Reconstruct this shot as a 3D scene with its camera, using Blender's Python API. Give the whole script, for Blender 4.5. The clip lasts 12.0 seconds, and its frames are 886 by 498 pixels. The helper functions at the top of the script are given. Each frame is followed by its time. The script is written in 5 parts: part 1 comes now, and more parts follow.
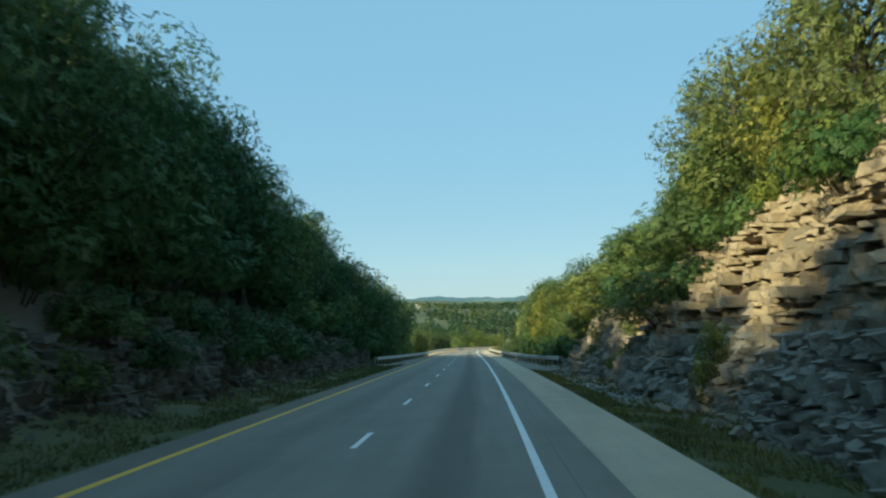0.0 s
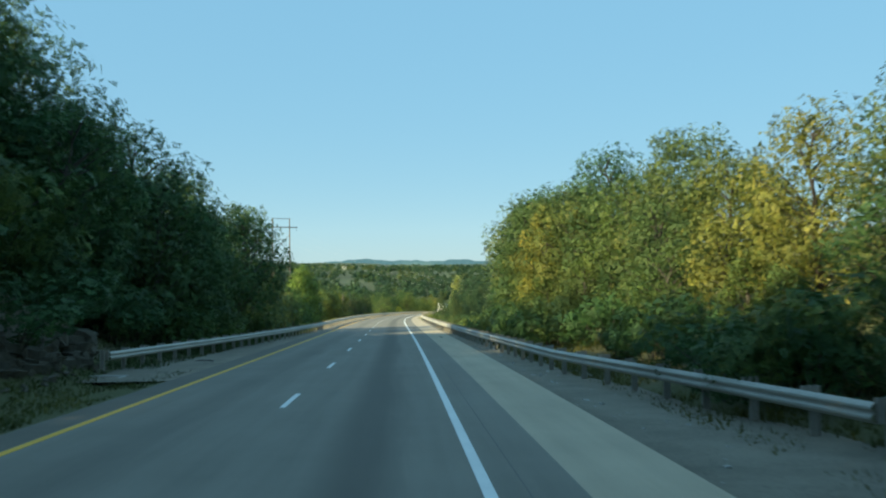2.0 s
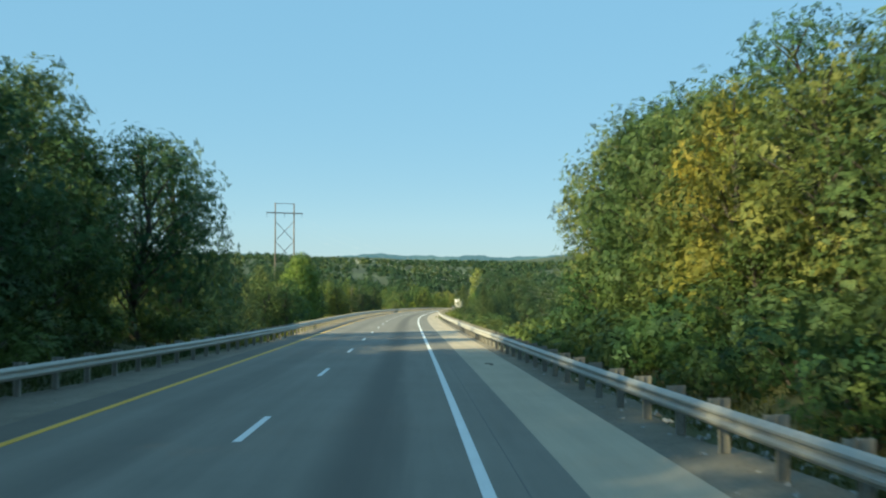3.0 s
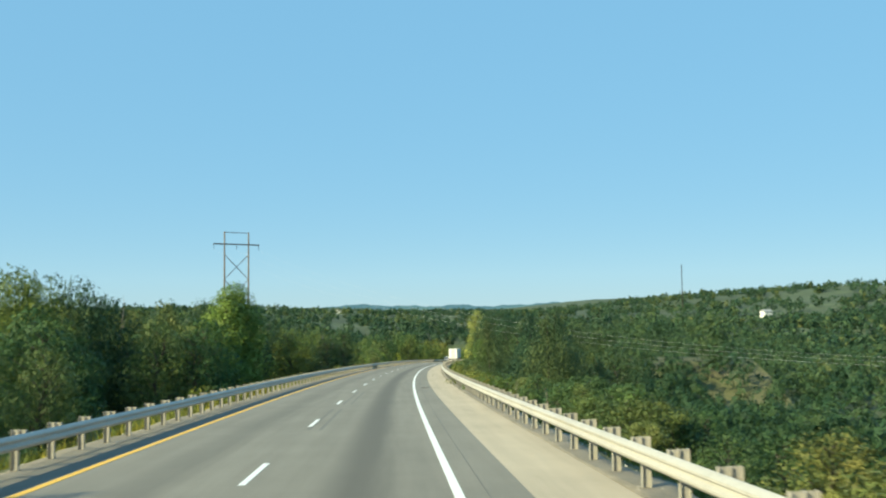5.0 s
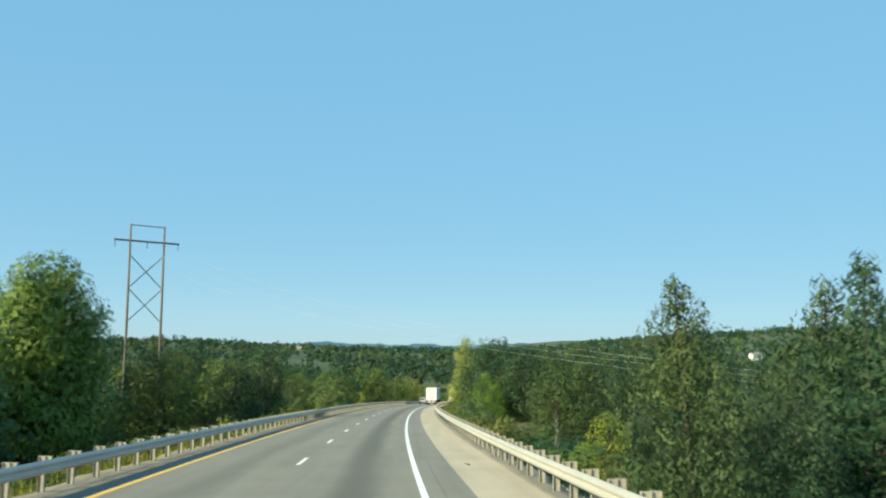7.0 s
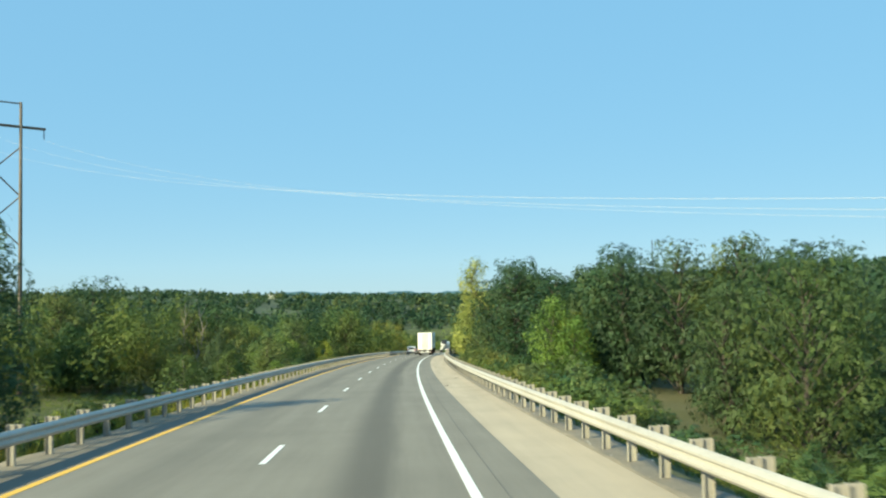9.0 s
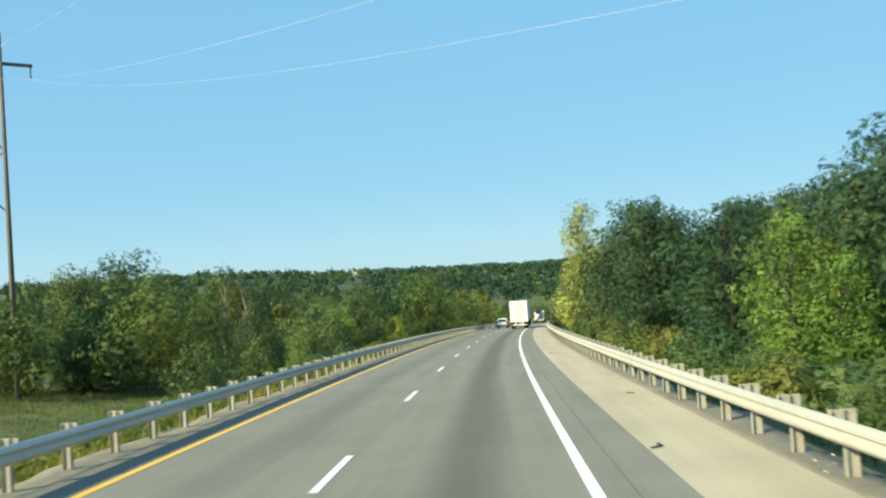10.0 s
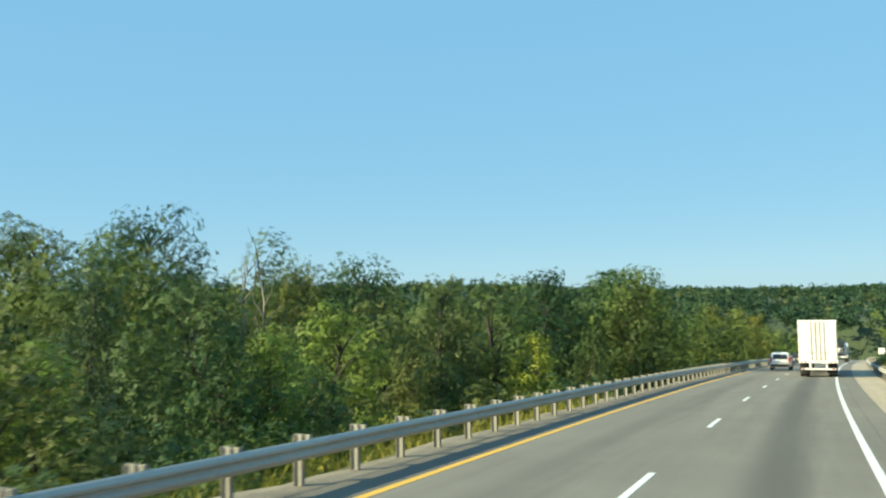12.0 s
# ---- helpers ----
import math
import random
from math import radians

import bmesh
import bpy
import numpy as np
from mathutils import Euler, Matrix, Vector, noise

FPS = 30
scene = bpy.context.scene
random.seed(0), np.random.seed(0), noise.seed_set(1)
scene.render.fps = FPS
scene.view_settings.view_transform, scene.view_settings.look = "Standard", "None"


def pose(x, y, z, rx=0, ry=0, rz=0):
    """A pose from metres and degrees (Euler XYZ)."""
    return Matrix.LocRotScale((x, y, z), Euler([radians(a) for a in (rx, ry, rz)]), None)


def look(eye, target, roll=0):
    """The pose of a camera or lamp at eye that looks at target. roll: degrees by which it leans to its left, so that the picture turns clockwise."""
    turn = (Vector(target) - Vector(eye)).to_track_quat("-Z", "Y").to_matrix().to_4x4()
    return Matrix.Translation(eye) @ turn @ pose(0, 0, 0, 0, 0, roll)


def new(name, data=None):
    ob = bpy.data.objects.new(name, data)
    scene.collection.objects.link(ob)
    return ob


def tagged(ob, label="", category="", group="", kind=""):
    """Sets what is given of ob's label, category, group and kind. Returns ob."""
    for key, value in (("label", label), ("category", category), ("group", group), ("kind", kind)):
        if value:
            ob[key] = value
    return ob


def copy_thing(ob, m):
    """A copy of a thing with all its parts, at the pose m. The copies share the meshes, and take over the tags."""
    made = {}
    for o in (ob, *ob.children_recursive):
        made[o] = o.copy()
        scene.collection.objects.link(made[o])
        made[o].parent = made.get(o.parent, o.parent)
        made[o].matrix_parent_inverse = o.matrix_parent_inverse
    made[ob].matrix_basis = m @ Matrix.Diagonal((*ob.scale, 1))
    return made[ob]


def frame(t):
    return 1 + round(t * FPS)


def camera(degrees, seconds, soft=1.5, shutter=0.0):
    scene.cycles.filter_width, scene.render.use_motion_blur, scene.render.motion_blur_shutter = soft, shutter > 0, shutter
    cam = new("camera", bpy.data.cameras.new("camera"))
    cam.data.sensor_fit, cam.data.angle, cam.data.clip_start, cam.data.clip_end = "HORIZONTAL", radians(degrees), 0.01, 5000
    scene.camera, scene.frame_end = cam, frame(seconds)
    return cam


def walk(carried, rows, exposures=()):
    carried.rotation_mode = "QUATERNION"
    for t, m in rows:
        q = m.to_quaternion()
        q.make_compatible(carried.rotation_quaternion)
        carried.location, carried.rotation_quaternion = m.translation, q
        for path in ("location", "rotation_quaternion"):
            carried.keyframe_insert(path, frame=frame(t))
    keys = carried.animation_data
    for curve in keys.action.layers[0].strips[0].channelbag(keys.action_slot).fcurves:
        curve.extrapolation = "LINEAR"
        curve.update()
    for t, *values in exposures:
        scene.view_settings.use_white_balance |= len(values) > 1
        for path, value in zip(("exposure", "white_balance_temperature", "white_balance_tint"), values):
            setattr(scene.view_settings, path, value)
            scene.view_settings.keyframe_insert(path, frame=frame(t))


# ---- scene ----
cam = camera(54.41, 12.0, soft=2.1, shutter=0.12)
PATH = [
    (0, (2.778, 0.695, 2.177), (1.866, 20.639, 3.362), -1.46),
    (0.5, (2.602, 15.916, 1.481), (2.927, 35.896, 2.321), -0.45),
    (1, (2.488, 30.883, 0.781), (3.213, 50.869, 0.573), 0.69),
    (1.5, (2.312, 45.363, 0.090), (2.924, 65.353, -0.097), 1.55),
    (2, (2.276, 60.422, -0.642), (2.984, 80.407, -0.329), -0.75),
    (2.5, (2.176, 75.549, -1.388), (2.673, 95.538, -0.989), -1.41),
    (3, (1.977, 90.285, -2.123), (2.340, 110.280, -1.903), 0.08),
    (3.5, (1.754, 105.060, -2.867), (2.320, 125.022, -1.783), -0.57),
    (5.5, (0.314, 164.712, -5.912), (1.245, 184.643, -4.528), -0.84),
    (6, (0.051, 179.885, -6.690), (1.561, 199.820, -6.136), 0.13),
    (6.5, (-0.090, 194.525, -7.442), (1.183, 214.365, -5.264), -0.81),
    (7, (-0.158, 209.795, -8.228), (1.387, 229.603, -5.938), 0.25),
    (7.5, (-0.239, 224.800, -9.002), (0.952, 244.709, -7.509), 0.36),
    (9.5, (1.521, 284.583, -12.112), (3.825, 304.433, -11.278), -1.52),
    (10, (2.274, 299.264, -12.885), (2.463, 319.257, -12.374), -3.81),
    (10.5, (3.192, 314.644, -13.698), (3.189, 334.636, -13.150), -1.88),
    (11, (4.235, 329.880, -14.508), (1.519, 349.672, -13.579), -3.05),
    (11.5, (5.207, 344.752, -15.304), (1.146, 364.326, -14.687), -2.75),
    (12, (6.548, 358.867, -16.068), (0.717, 377.962, -14.885), -1.08),
]
walk(cam, [(t, look(eye, target, roll)) for t, eye, target, roll in PATH],
     exposures=[(0, 0.78, 6350, -8), (2, 0.82, 6250, -8), (3.0, 0.8, 6200, -8), (3.7, 0.84, 6150, -8), (5.5, 0.77, 5950, -8), (7.7, 0.77, 5950, -8), (9.5, 0.88, 6000, -8), (11, 0.86, 6000, -8), (12, 0.82, 6000, -8)])

# ---- world and sun ----
SUN_EL = 27.5
SUN_DIR = Vector((-0.79, -0.61, 0)).normalized()
world = bpy.data.worlds.new("world")
scene.world = world
world.use_nodes = True
wn = world.node_tree
sky = wn.nodes.new("ShaderNodeTexSky")
sky.sky_type = "NISHITA"
sky.sun_disc = False
sky.sun_elevation = radians(SUN_EL)
sky.sun_rotation = math.atan2(SUN_DIR.x, SUN_DIR.y)
sky.air_density, sky.dust_density, sky.ozone_density = 1.0, 0.1, 4.0
sky.altitude = 1200
even = wn.nodes.new("ShaderNodeGamma")  # hazy air: the sky's brightness differs less from zenith to horizon
even.inputs[1].default_value = 0.18
wn.links.new(sky.outputs[0], even.inputs[0])
clear = wn.nodes.new("ShaderNodeHueSaturation")
clear.inputs["Saturation"].default_value = 3.1
wn.links.new(even.outputs[0], clear.inputs["Color"])
cool = wn.nodes.new("ShaderNodeMix")
cool.data_type, cool.blend_type = "RGBA", "MULTIPLY"
cool.inputs[0].default_value, cool.inputs[7].default_value = 1.0, (0.95, 1.0, 1.05, 1)
wn.links.new(clear.outputs[0], cool.inputs[6])
haze = wn.nodes.new("ShaderNodeMix")  # the same thin haze all over the sky
haze.data_type = "RGBA"
haze.inputs[0].default_value, haze.inputs[7].default_value = 0.45, (0.57, 0.95, 1.36, 1)
wn.links.new(cool.outputs[2], haze.inputs[6])
wn.links.new(haze.outputs[2], wn.nodes["Background"].inputs[0])
wn.nodes["Background"].inputs[1].default_value = 0.335
lamp = bpy.data.lights.new("sun", "SUN")
lamp.energy, lamp.angle, lamp.color = 5.2, radians(0.6), (1.0, 0.8, 0.5)
sun = new("sun", lamp)
sun.matrix_world = look(SUN_DIR * 100 + Vector((0, 0, 100 * math.tan(radians(SUN_EL)))), (0, 0, 0))

# ---- the road's line: sideways and upward curvature by station, on a steady fall of 4.5 percent ----
GRADE = 0.045
KNOTS = [0, 40, 80, 120, 160, 200, 240, 280, 320, 360, 400, 440, 480, 540, 620, 760]
CURVE = [-2.08e-4, -2.13e-4, -1.0e-4, -1.64e-4, 0.98e-4, 6.48e-4, 6.6e-4, 5.04e-4, 5.75e-4, 6.44e-4, 5.65e-4, 4.68e-4, 3.74e-4, 2.8e-4, 1.86e-4, 0]
CRESTS = [0, 80, 160, 240, 320, 400, 480, 600, 700]
CREST = [-0.826e-4, -0.369e-4, -0.009e-4, -0.123e-4, -0.19e-4, -0.662e-4, -0.617e-4, -0.595e-4, 0]
ST = np.arange(-120, 1200.5, 1.0)
kap = np.interp(ST, KNOTS, CURVE) * (ST >= 0)
THETA = np.cumsum(kap)
THETA -= np.interp(0, ST, THETA)
CX, CY = np.cumsum(np.sin(THETA)), np.cumsum(np.cos(THETA))
CX -= np.interp(0, ST, CX)
CY -= np.interp(0, ST, CY)
GZ = np.cumsum(np.interp(ST, CRESTS, CREST) * (ST >= 0))
CZ = np.cumsum(GZ)
CZ -= np.interp(0, ST, CZ)
TILT = math.atan(GRADE)


def road_np(s, off):
    """World places on the road's surface (sideways flat) at stations s and offsets off (right is positive)."""
    s, off = np.broadcast_arrays(np.asarray(s, float), np.asarray(off, float))
    th = np.interp(s, ST, THETA)
    x = np.interp(s, ST, CX) + off * np.cos(th)
    y = np.interp(s, ST, CY) - off * np.sin(th)
    z = np.interp(s, ST, CZ)
    return np.stack([x, y * math.cos(TILT) + z * math.sin(TILT), -y * math.sin(TILT) + z * math.cos(TILT)], -1)


def road(s, off, up=0.0):
    p = road_np(s, off)
    return Vector((float(p[0]), float(p[1]), float(p[2]) + up))


def heading(s):
    """Turn about z, in degrees, of a thing that faces along the road."""
    return -math.degrees(float(np.interp(s, ST, THETA)))


def smooth(a, b, x):
    u = np.clip((np.asarray(x, float) - a) / (b - a), 0, 1)
    return u * u * (3 - 2 * u)


def wave(x, y, scale, seed=0):
    """Soft bumps, about -1 to 1."""
    r = np.random.RandomState(seed)
    out = 0
    for n in range(7):
        a, k, ph = r.uniform(0, 6.28), r.uniform(0.6, 1.9) / scale, r.uniform(0, 6.28)
        out = out + np.sin((x * np.cos(a) + y * np.sin(a)) * k * 6.28 + ph)
    return out / 3.2


def ground_rel(s, off):
    """Height of the ground over the road beside it."""
    s, off = np.broadcast_arrays(np.asarray(s, float), np.asarray(off, float))
    r = np.maximum(off, 0)
    l = np.maximum(-off, 0)
    bump = 0.12 * wave(s, off, 6, 3)
    # right-hand side
    rock = np.interp(r, [0, 6.4, 7.2, 8.3, 9.7, 10.7, 12.0, 13.0, 14.4, 24, 40, 70], [-.06, -.06, -.12, -.2, -.05, 1.9, 4.6, 6.4, 7.4, 14, 17, 18])
    wood = np.interp(r, [0, 6.4, 7.6, 9.5, 11, 20, 40, 70], [-.06, -.06, -.1, -.25, .2, 4.5, 8, 9])
    vale = np.interp(r, [0, 7.0, 8.0, 14, 30, 70], [-.06, -.06, -.35, -3.2, -10, -15])
    wood2 = np.interp(r, [0, 7.0, 8.0, 14, 30, 70], [-.06, -.06, -.3, -1.2, -2.0, 0.5])
    wr = 1 - smooth(58, 76, s)
    ww = smooth(58, 76, s) * (1 - smooth(128, 158, s))
    w2 = smooth(285, 340, s)
    right = rock * wr + wood * ww + (vale * (1 - w2) + wood2 * w2) * smooth(128, 158, s)
    # left-hand side
    cut = np.interp(l, [0, 4.6, 6.5, 8.2, 9.3, 10.3, 11.4, 12.9, 24, 40, 70], [-.06, -.06, -.2, .05, .3, 2.0, 3.6, 4.8, 12, 16, 17])
    woodl = np.interp(l, [0, 4.6, 7.5, 9, 12, 24, 40, 70], [-.06, -.06, -.1, .1, 1.2, 6, 9, 10])
    fall = np.interp(l, [0, 4.6, 5.8, 6.6, 12, 24, 40, 70], [-.06, -.06, -.12, -.4, -2.6, -5.2, -5.0, -2.5])
    wl = 1 - smooth(86, 104, s)
    w3 = smooth(86, 104, s) * (1 - smooth(128, 152, s))
    left = cut * wl + woodl * w3 + fall * smooth(128, 152, s)
    out = np.where(off > 0, right, left)
    return out + bump * smooth(7.0, 10, np.abs(off))


def land(s, off, up=0.0):
    return road(s, off, float(ground_rel(s, off)) + up)


# ---- materials ----
def nodes_of(name):
    m = bpy.data.materials.new(name)
    m.use_nodes = True
    return m, m.node_tree.nodes, m.node_tree.links, m.node_tree.nodes["Principled BSDF"]


def ramp(nt, fac, stops):
    r = nt.nodes.new("ShaderNodeValToRGB")
    while len(r.color_ramp.elements) < len(stops):
        r.color_ramp.elements.new(0.5)
    for e, (p, c) in zip(r.color_ramp.elements, stops):
        e.position, e.color = p, (*c, 1)
    nt.links.new(fac, r.inputs[0])
    return r.outputs[0]


def noise_tex(nt, scale, detail=6, rough=0.6, vec=None):
    n = nt.nodes.new("ShaderNodeTexNoise")
    n.inputs["Scale"].default_value, n.inputs["Detail"].default_value, n.inputs["Roughness"].default_value = scale, detail, rough
    if vec is not None:
        nt.links.new(vec, n.inputs["Vector"])
    return n.outputs["Fac"]


def mixc(nt, fac, a, b, mode="MIX"):
    m = nt.nodes.new("ShaderNodeMix")
    m.data_type, m.blend_type = "RGBA", mode
    for sock, v in ((m.inputs[0], fac), (m.inputs[6], a), (m.inputs[7], b)):
        if isinstance(v, (int, float)):
            sock.default_value = v
        elif isinstance(v, tuple):
            sock.default_value = (*v, 1)
        else:
            nt.links.new(v, sock)
    return m.outputs[2]


def where(nt):
    return nt.nodes.new("ShaderNodeTexCoord").outputs["Object"]


def world_place(nt):
    return nt.nodes.new("ShaderNodeNewGeometry").outputs["Position"]


def bump_to(nt, bsdf, height, strength=0.4, dist=0.02):
    b = nt.nodes.new("ShaderNodeBump")
    b.inputs["Strength"].default_value, b.inputs["Distance"].default_value = strength, dist
    nt.links.new(height, b.inputs["Height"])
    nt.links.new(b.outputs[0], bsdf.inputs["Normal"])


def rough_mat(name, c1, c2, coarse=0.5, fine=12.0, rough=0.9, relief=0.5, dist=0.02, metal=0.0, c3=None):
    """Two scales of stain and grain between two or three base colours, in world space."""
    m, n, l, b = nodes_of(name)
    nt = m.node_tree
    p = world_place(nt)
    big, small = noise_tex(nt, coarse, 4, 0.6, p), noise_tex(nt, fine, 8, 0.7, p)
    col = ramp(nt, big, [(0.3, c1), (0.7, c2)])
    col = mixc(nt, 0.55, col, ramp(nt, small, [(0.3, c1), (0.5, c3 or c2), (0.72, c2)]))
    l.new(col, b.inputs["Base Color"])
    b.inputs["Roughness"].default_value, b.inputs["Metallic"].default_value = rough, metal
    bump_to(nt, b, small, relief, dist)
    return m


def plain(name, c, rough=0.5, metal=0.0, vary=0.12, scale=6.0):
    return rough_mat(name, tuple(v * (1 - vary) for v in c), tuple(min(1, v * (1 + vary)) for v in c), scale * 0.3, scale * 4, rough, 0.15, 0.005, metal)


def asphalt_mat(name, c, lane):
    """Worn asphalt: oil-dark band along each lane's middle, paler wheel tracks, patches and aggregate. UV is offset and station in metres."""
    m, n, l, b = nodes_of(name)
    nt = m.node_tree
    uv = n.new("ShaderNodeUVMap").outputs[0]
    sep = n.new("ShaderNodeSeparateXYZ")
    l.new(uv, sep.inputs[0])
    stretch = n.new("ShaderNodeMapping")
    stretch.inputs["Scale"].default_value = (1.0, 0.05, 1.0)
    l.new(uv, stretch.inputs[0])
    streak = noise_tex(nt, 1.6, 6, 0.6, stretch.outputs[0])
    patch = noise_tex(nt, 0.35, 5, 0.6, uv)
    grain = noise_tex(nt, 55, 4, 0.8, uv)
    col = ramp(nt, patch, [(0.3, tuple(v * 0.86 for v in c)), (0.7, tuple(v * 1.1 for v in c))])
    col = mixc(nt, 0.35, col, ramp(nt, streak, [(0.35, tuple(v * 0.7 for v in c)), (0.65, tuple(v * 1.2 for v in c))]))
    if lane:
        wob = n.new("ShaderNodeMath")
        wob.operation, wob.inputs[1].default_value = "MULTIPLY_ADD", 0.5
        l.new(streak, wob.inputs[0])
        l.new(sep.outputs[0], wob.inputs[2])
        band = None
        for mid in (-1.75, 2.05):
            d = n.new("ShaderNodeMath")
            d.operation, d.inputs[1].default_value = "SUBTRACT", mid + 0.25
            l.new(wob.outputs[0], d.inputs[0])
            a = n.new("ShaderNodeMath")
            a.operation = "ABSOLUTE"
            l.new(d.outputs[0], a.inputs[0])
            g = n.new("ShaderNodeMapRange")
            g.interpolation_type = "SMOOTHSTEP"
            g.inputs["From Min"].default_value, g.inputs["From Max"].default_value = 0.1, 0.85
            g.inputs["To Min"].default_value, g.inputs["To Max"].default_value = (0.75 if mid > 0 else 0.35), 0.0
            l.new(a.outputs[0], g.inputs["Value"])
            if band is None:
                band = g.outputs[0]
            else:
                ad = n.new("ShaderNodeMath")
                ad.operation = "ADD"
                l.new(band, ad.inputs[0])
                l.new(g.outputs[0], ad.inputs[1])
                band = ad.outputs[0]
        col = mixc(nt, band, col, tuple(v * 0.42 for v in c))
    col = mixc(nt, 0.5, col, ramp(nt, grain, [(0.3, (0.35, 0.35, 0.35)), (0.7, (0.65, 0.65, 0.65))]), "OVERLAY")
    l.new(col, b.inputs["Base Color"])
    b.inputs["Roughness"].default_value = 0.82
    bump_to(nt, b, grain, 0.35, 0.006)
    return m


def leaf_mat(name, dark, mid, light, through_light=0.28, cut=19.0, open_at=0.47):
    """Sprays of leaves: each spray's own tone, each tree's own tint, ragged edges and gaps between leaves; light passes through them."""
    m, n, l, b = nodes_of(name)
    nt = m.node_tree
    isl = n.new("ShaderNodeNewGeometry").outputs["Random Per Island"]
    tree = n.new("ShaderNodeObjectInfo").outputs["Random"]
    near_mid = lambda c, k: tuple(a + (b - a) * k for a, b in zip(c, mid))  # noqa: E731
    col = ramp(nt, isl, [(0.0, near_mid(dark, 0.4)), (0.45, mid), (1.0, near_mid(light, 0.4))])
    tint = ramp(nt, tree, [(0.0, (0.52, 0.74, 0.72)), (0.35, (0.8, 0.92, 0.86)), (0.6, (1.0, 1.0, 0.95)), (0.8, (1.2, 1.1, 0.82)), (1.0, (1.45, 1.22, 0.8))])
    col = mixc(nt, 1.0, col, tint, "MULTIPLY")
    blot = noise_tex(nt, 0.55, 3, 0.65, world_place(nt))
    col = mixc(nt, 0.75, col, ramp(nt, blot, [(0.34, (0.42, 0.5, 0.45)), (0.5, (0.95, 0.95, 0.9)), (0.68, (1.5, 1.4, 1.2))]), "MULTIPLY")
    wide = noise_tex(nt, 0.11, 2, 0.5, world_place(nt))
    col = mixc(nt, 0.8, col, ramp(nt, wide, [(0.36, (0.7, 0.86, 0.85)), (0.5, (1.0, 1.0, 1.0)), (0.62, (1.15, 1.1, 0.9)), (0.72, (1.25, 1.05, 0.85))]), "MULTIPLY")
    l.new(col, b.inputs["Base Color"])
    b.inputs["Roughness"].default_value = 0.62
    b.inputs["Specular IOR Level"].default_value = 0.3
    tr = n.new("ShaderNodeBsdfTranslucent")
    l.new(col, tr.inputs[0])
    mx = n.new("ShaderNodeMixShader")
    mx.inputs[0].default_value = through_light
    l.new(b.outputs[0], mx.inputs[1])
    l.new(tr.outputs[0], mx.inputs[2])
    if cut:
        clear = n.new("ShaderNodeBsdfTransparent")
        gaps = ramp(nt, noise_tex(nt, cut, 1, 0.5, world_place(nt)), [(open_at, (0, 0, 0)), (open_at + 0.03, (1, 1, 1))])
        cover = n.new("ShaderNodeMixShader")
        l.new(gaps, cover.inputs[0])
        l.new(clear.outputs[0], cover.inputs[1])
        l.new(mx.outputs[0], cover.inputs[2])
        mx = cover
    l.new(mx.outputs[0], n["Material Output"].inputs[0])
    return m


M_ASPHALT = asphalt_mat("worn_asphalt", (0.222, 0.204, 0.168), True)
M_SHOULDER = asphalt_mat("pale_shoulder", (0.48, 0.4, 0.29), False)
M_WHITE = plain("white_road_paint", (0.78, 0.78, 0.76), 0.7, 0, 0.1, 3)
M_YELLOW = plain("yellow_road_paint", (0.72, 0.43, 0.06), 0.7, 0, 0.15, 3)
M_GRAVEL = rough_mat("dusty_gravel", (0.1, 0.088, 0.068), (0.28, 0.245, 0.19), 0.9, 14, 0.95, 0.8, 0.03)
M_ROCK = rough_mat("limestone", (0.2, 0.165, 0.12), (0.47, 0.39, 0.275), 0.5, 5, 0.95, 1.0, 0.12, c3=(0.32, 0.262, 0.182))
M_ROCK_GREY = rough_mat("broken_grey_limestone", (0.18, 0.165, 0.135), (0.54, 0.5, 0.43), 0.7, 6, 0.95, 1.0, 0.12, c3=(0.34, 0.312, 0.26))
# limestone again, with the left cut's shade put into a darker colour
M_ROCK_DARK = rough_mat("shade_dark_limestone", (0.07, 0.065, 0.05), (0.2, 0.18, 0.14), 0.35, 5, 0.95, 0.9, 0.06, c3=(0.11, 0.1, 0.075))
M_STEEL = rough_mat("galvanised_steel", (0.36, 0.345, 0.31), (0.52, 0.5, 0.45), 0.4, 9, 0.6, 0.2, 0.004, 0.15)
M_POST = rough_mat("weathered_steel_post", (0.2, 0.19, 0.165), (0.36, 0.34, 0.295), 0.8, 14, 0.85, 0.4, 0.006)
M_BARK = rough_mat("bark", (0.036, 0.031, 0.026), (0.09, 0.078, 0.064), 1.0, 16, 0.95, 0.9, 0.03)
M_DEAD = rough_mat("bare_wood", (0.15, 0.13, 0.115), (0.27, 0.24, 0.21), 1.0, 16, 0.9, 0.6, 0.02)
M_LEAF = leaf_mat("green_leaves", (0.0399, 0.072, 0.0297), (0.076, 0.13, 0.0513), (0.142, 0.195, 0.0743))
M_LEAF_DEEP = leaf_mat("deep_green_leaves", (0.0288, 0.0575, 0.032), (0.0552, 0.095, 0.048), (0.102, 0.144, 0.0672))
M_LEAF_WARM = leaf_mat("turning_leaves", (0.065, 0.092, 0.0338), (0.13, 0.165, 0.0585), (0.23, 0.24, 0.0975))
M_LEAF_BRIGHT = leaf_mat("bright_leaves", (0.1, 0.15, 0.03), (0.19, 0.26, 0.055), (0.3, 0.36, 0.1))
M_LEAF_GOLD = leaf_mat("golden_leaves", (0.085, 0.105, 0.03), (0.17, 0.172, 0.045), (0.29, 0.26, 0.07))
M_LEAF_YELLOW = leaf_mat("yellow_leaves", (0.2, 0.2, 0.06), (0.4, 0.38, 0.11), (0.58, 0.55, 0.22))
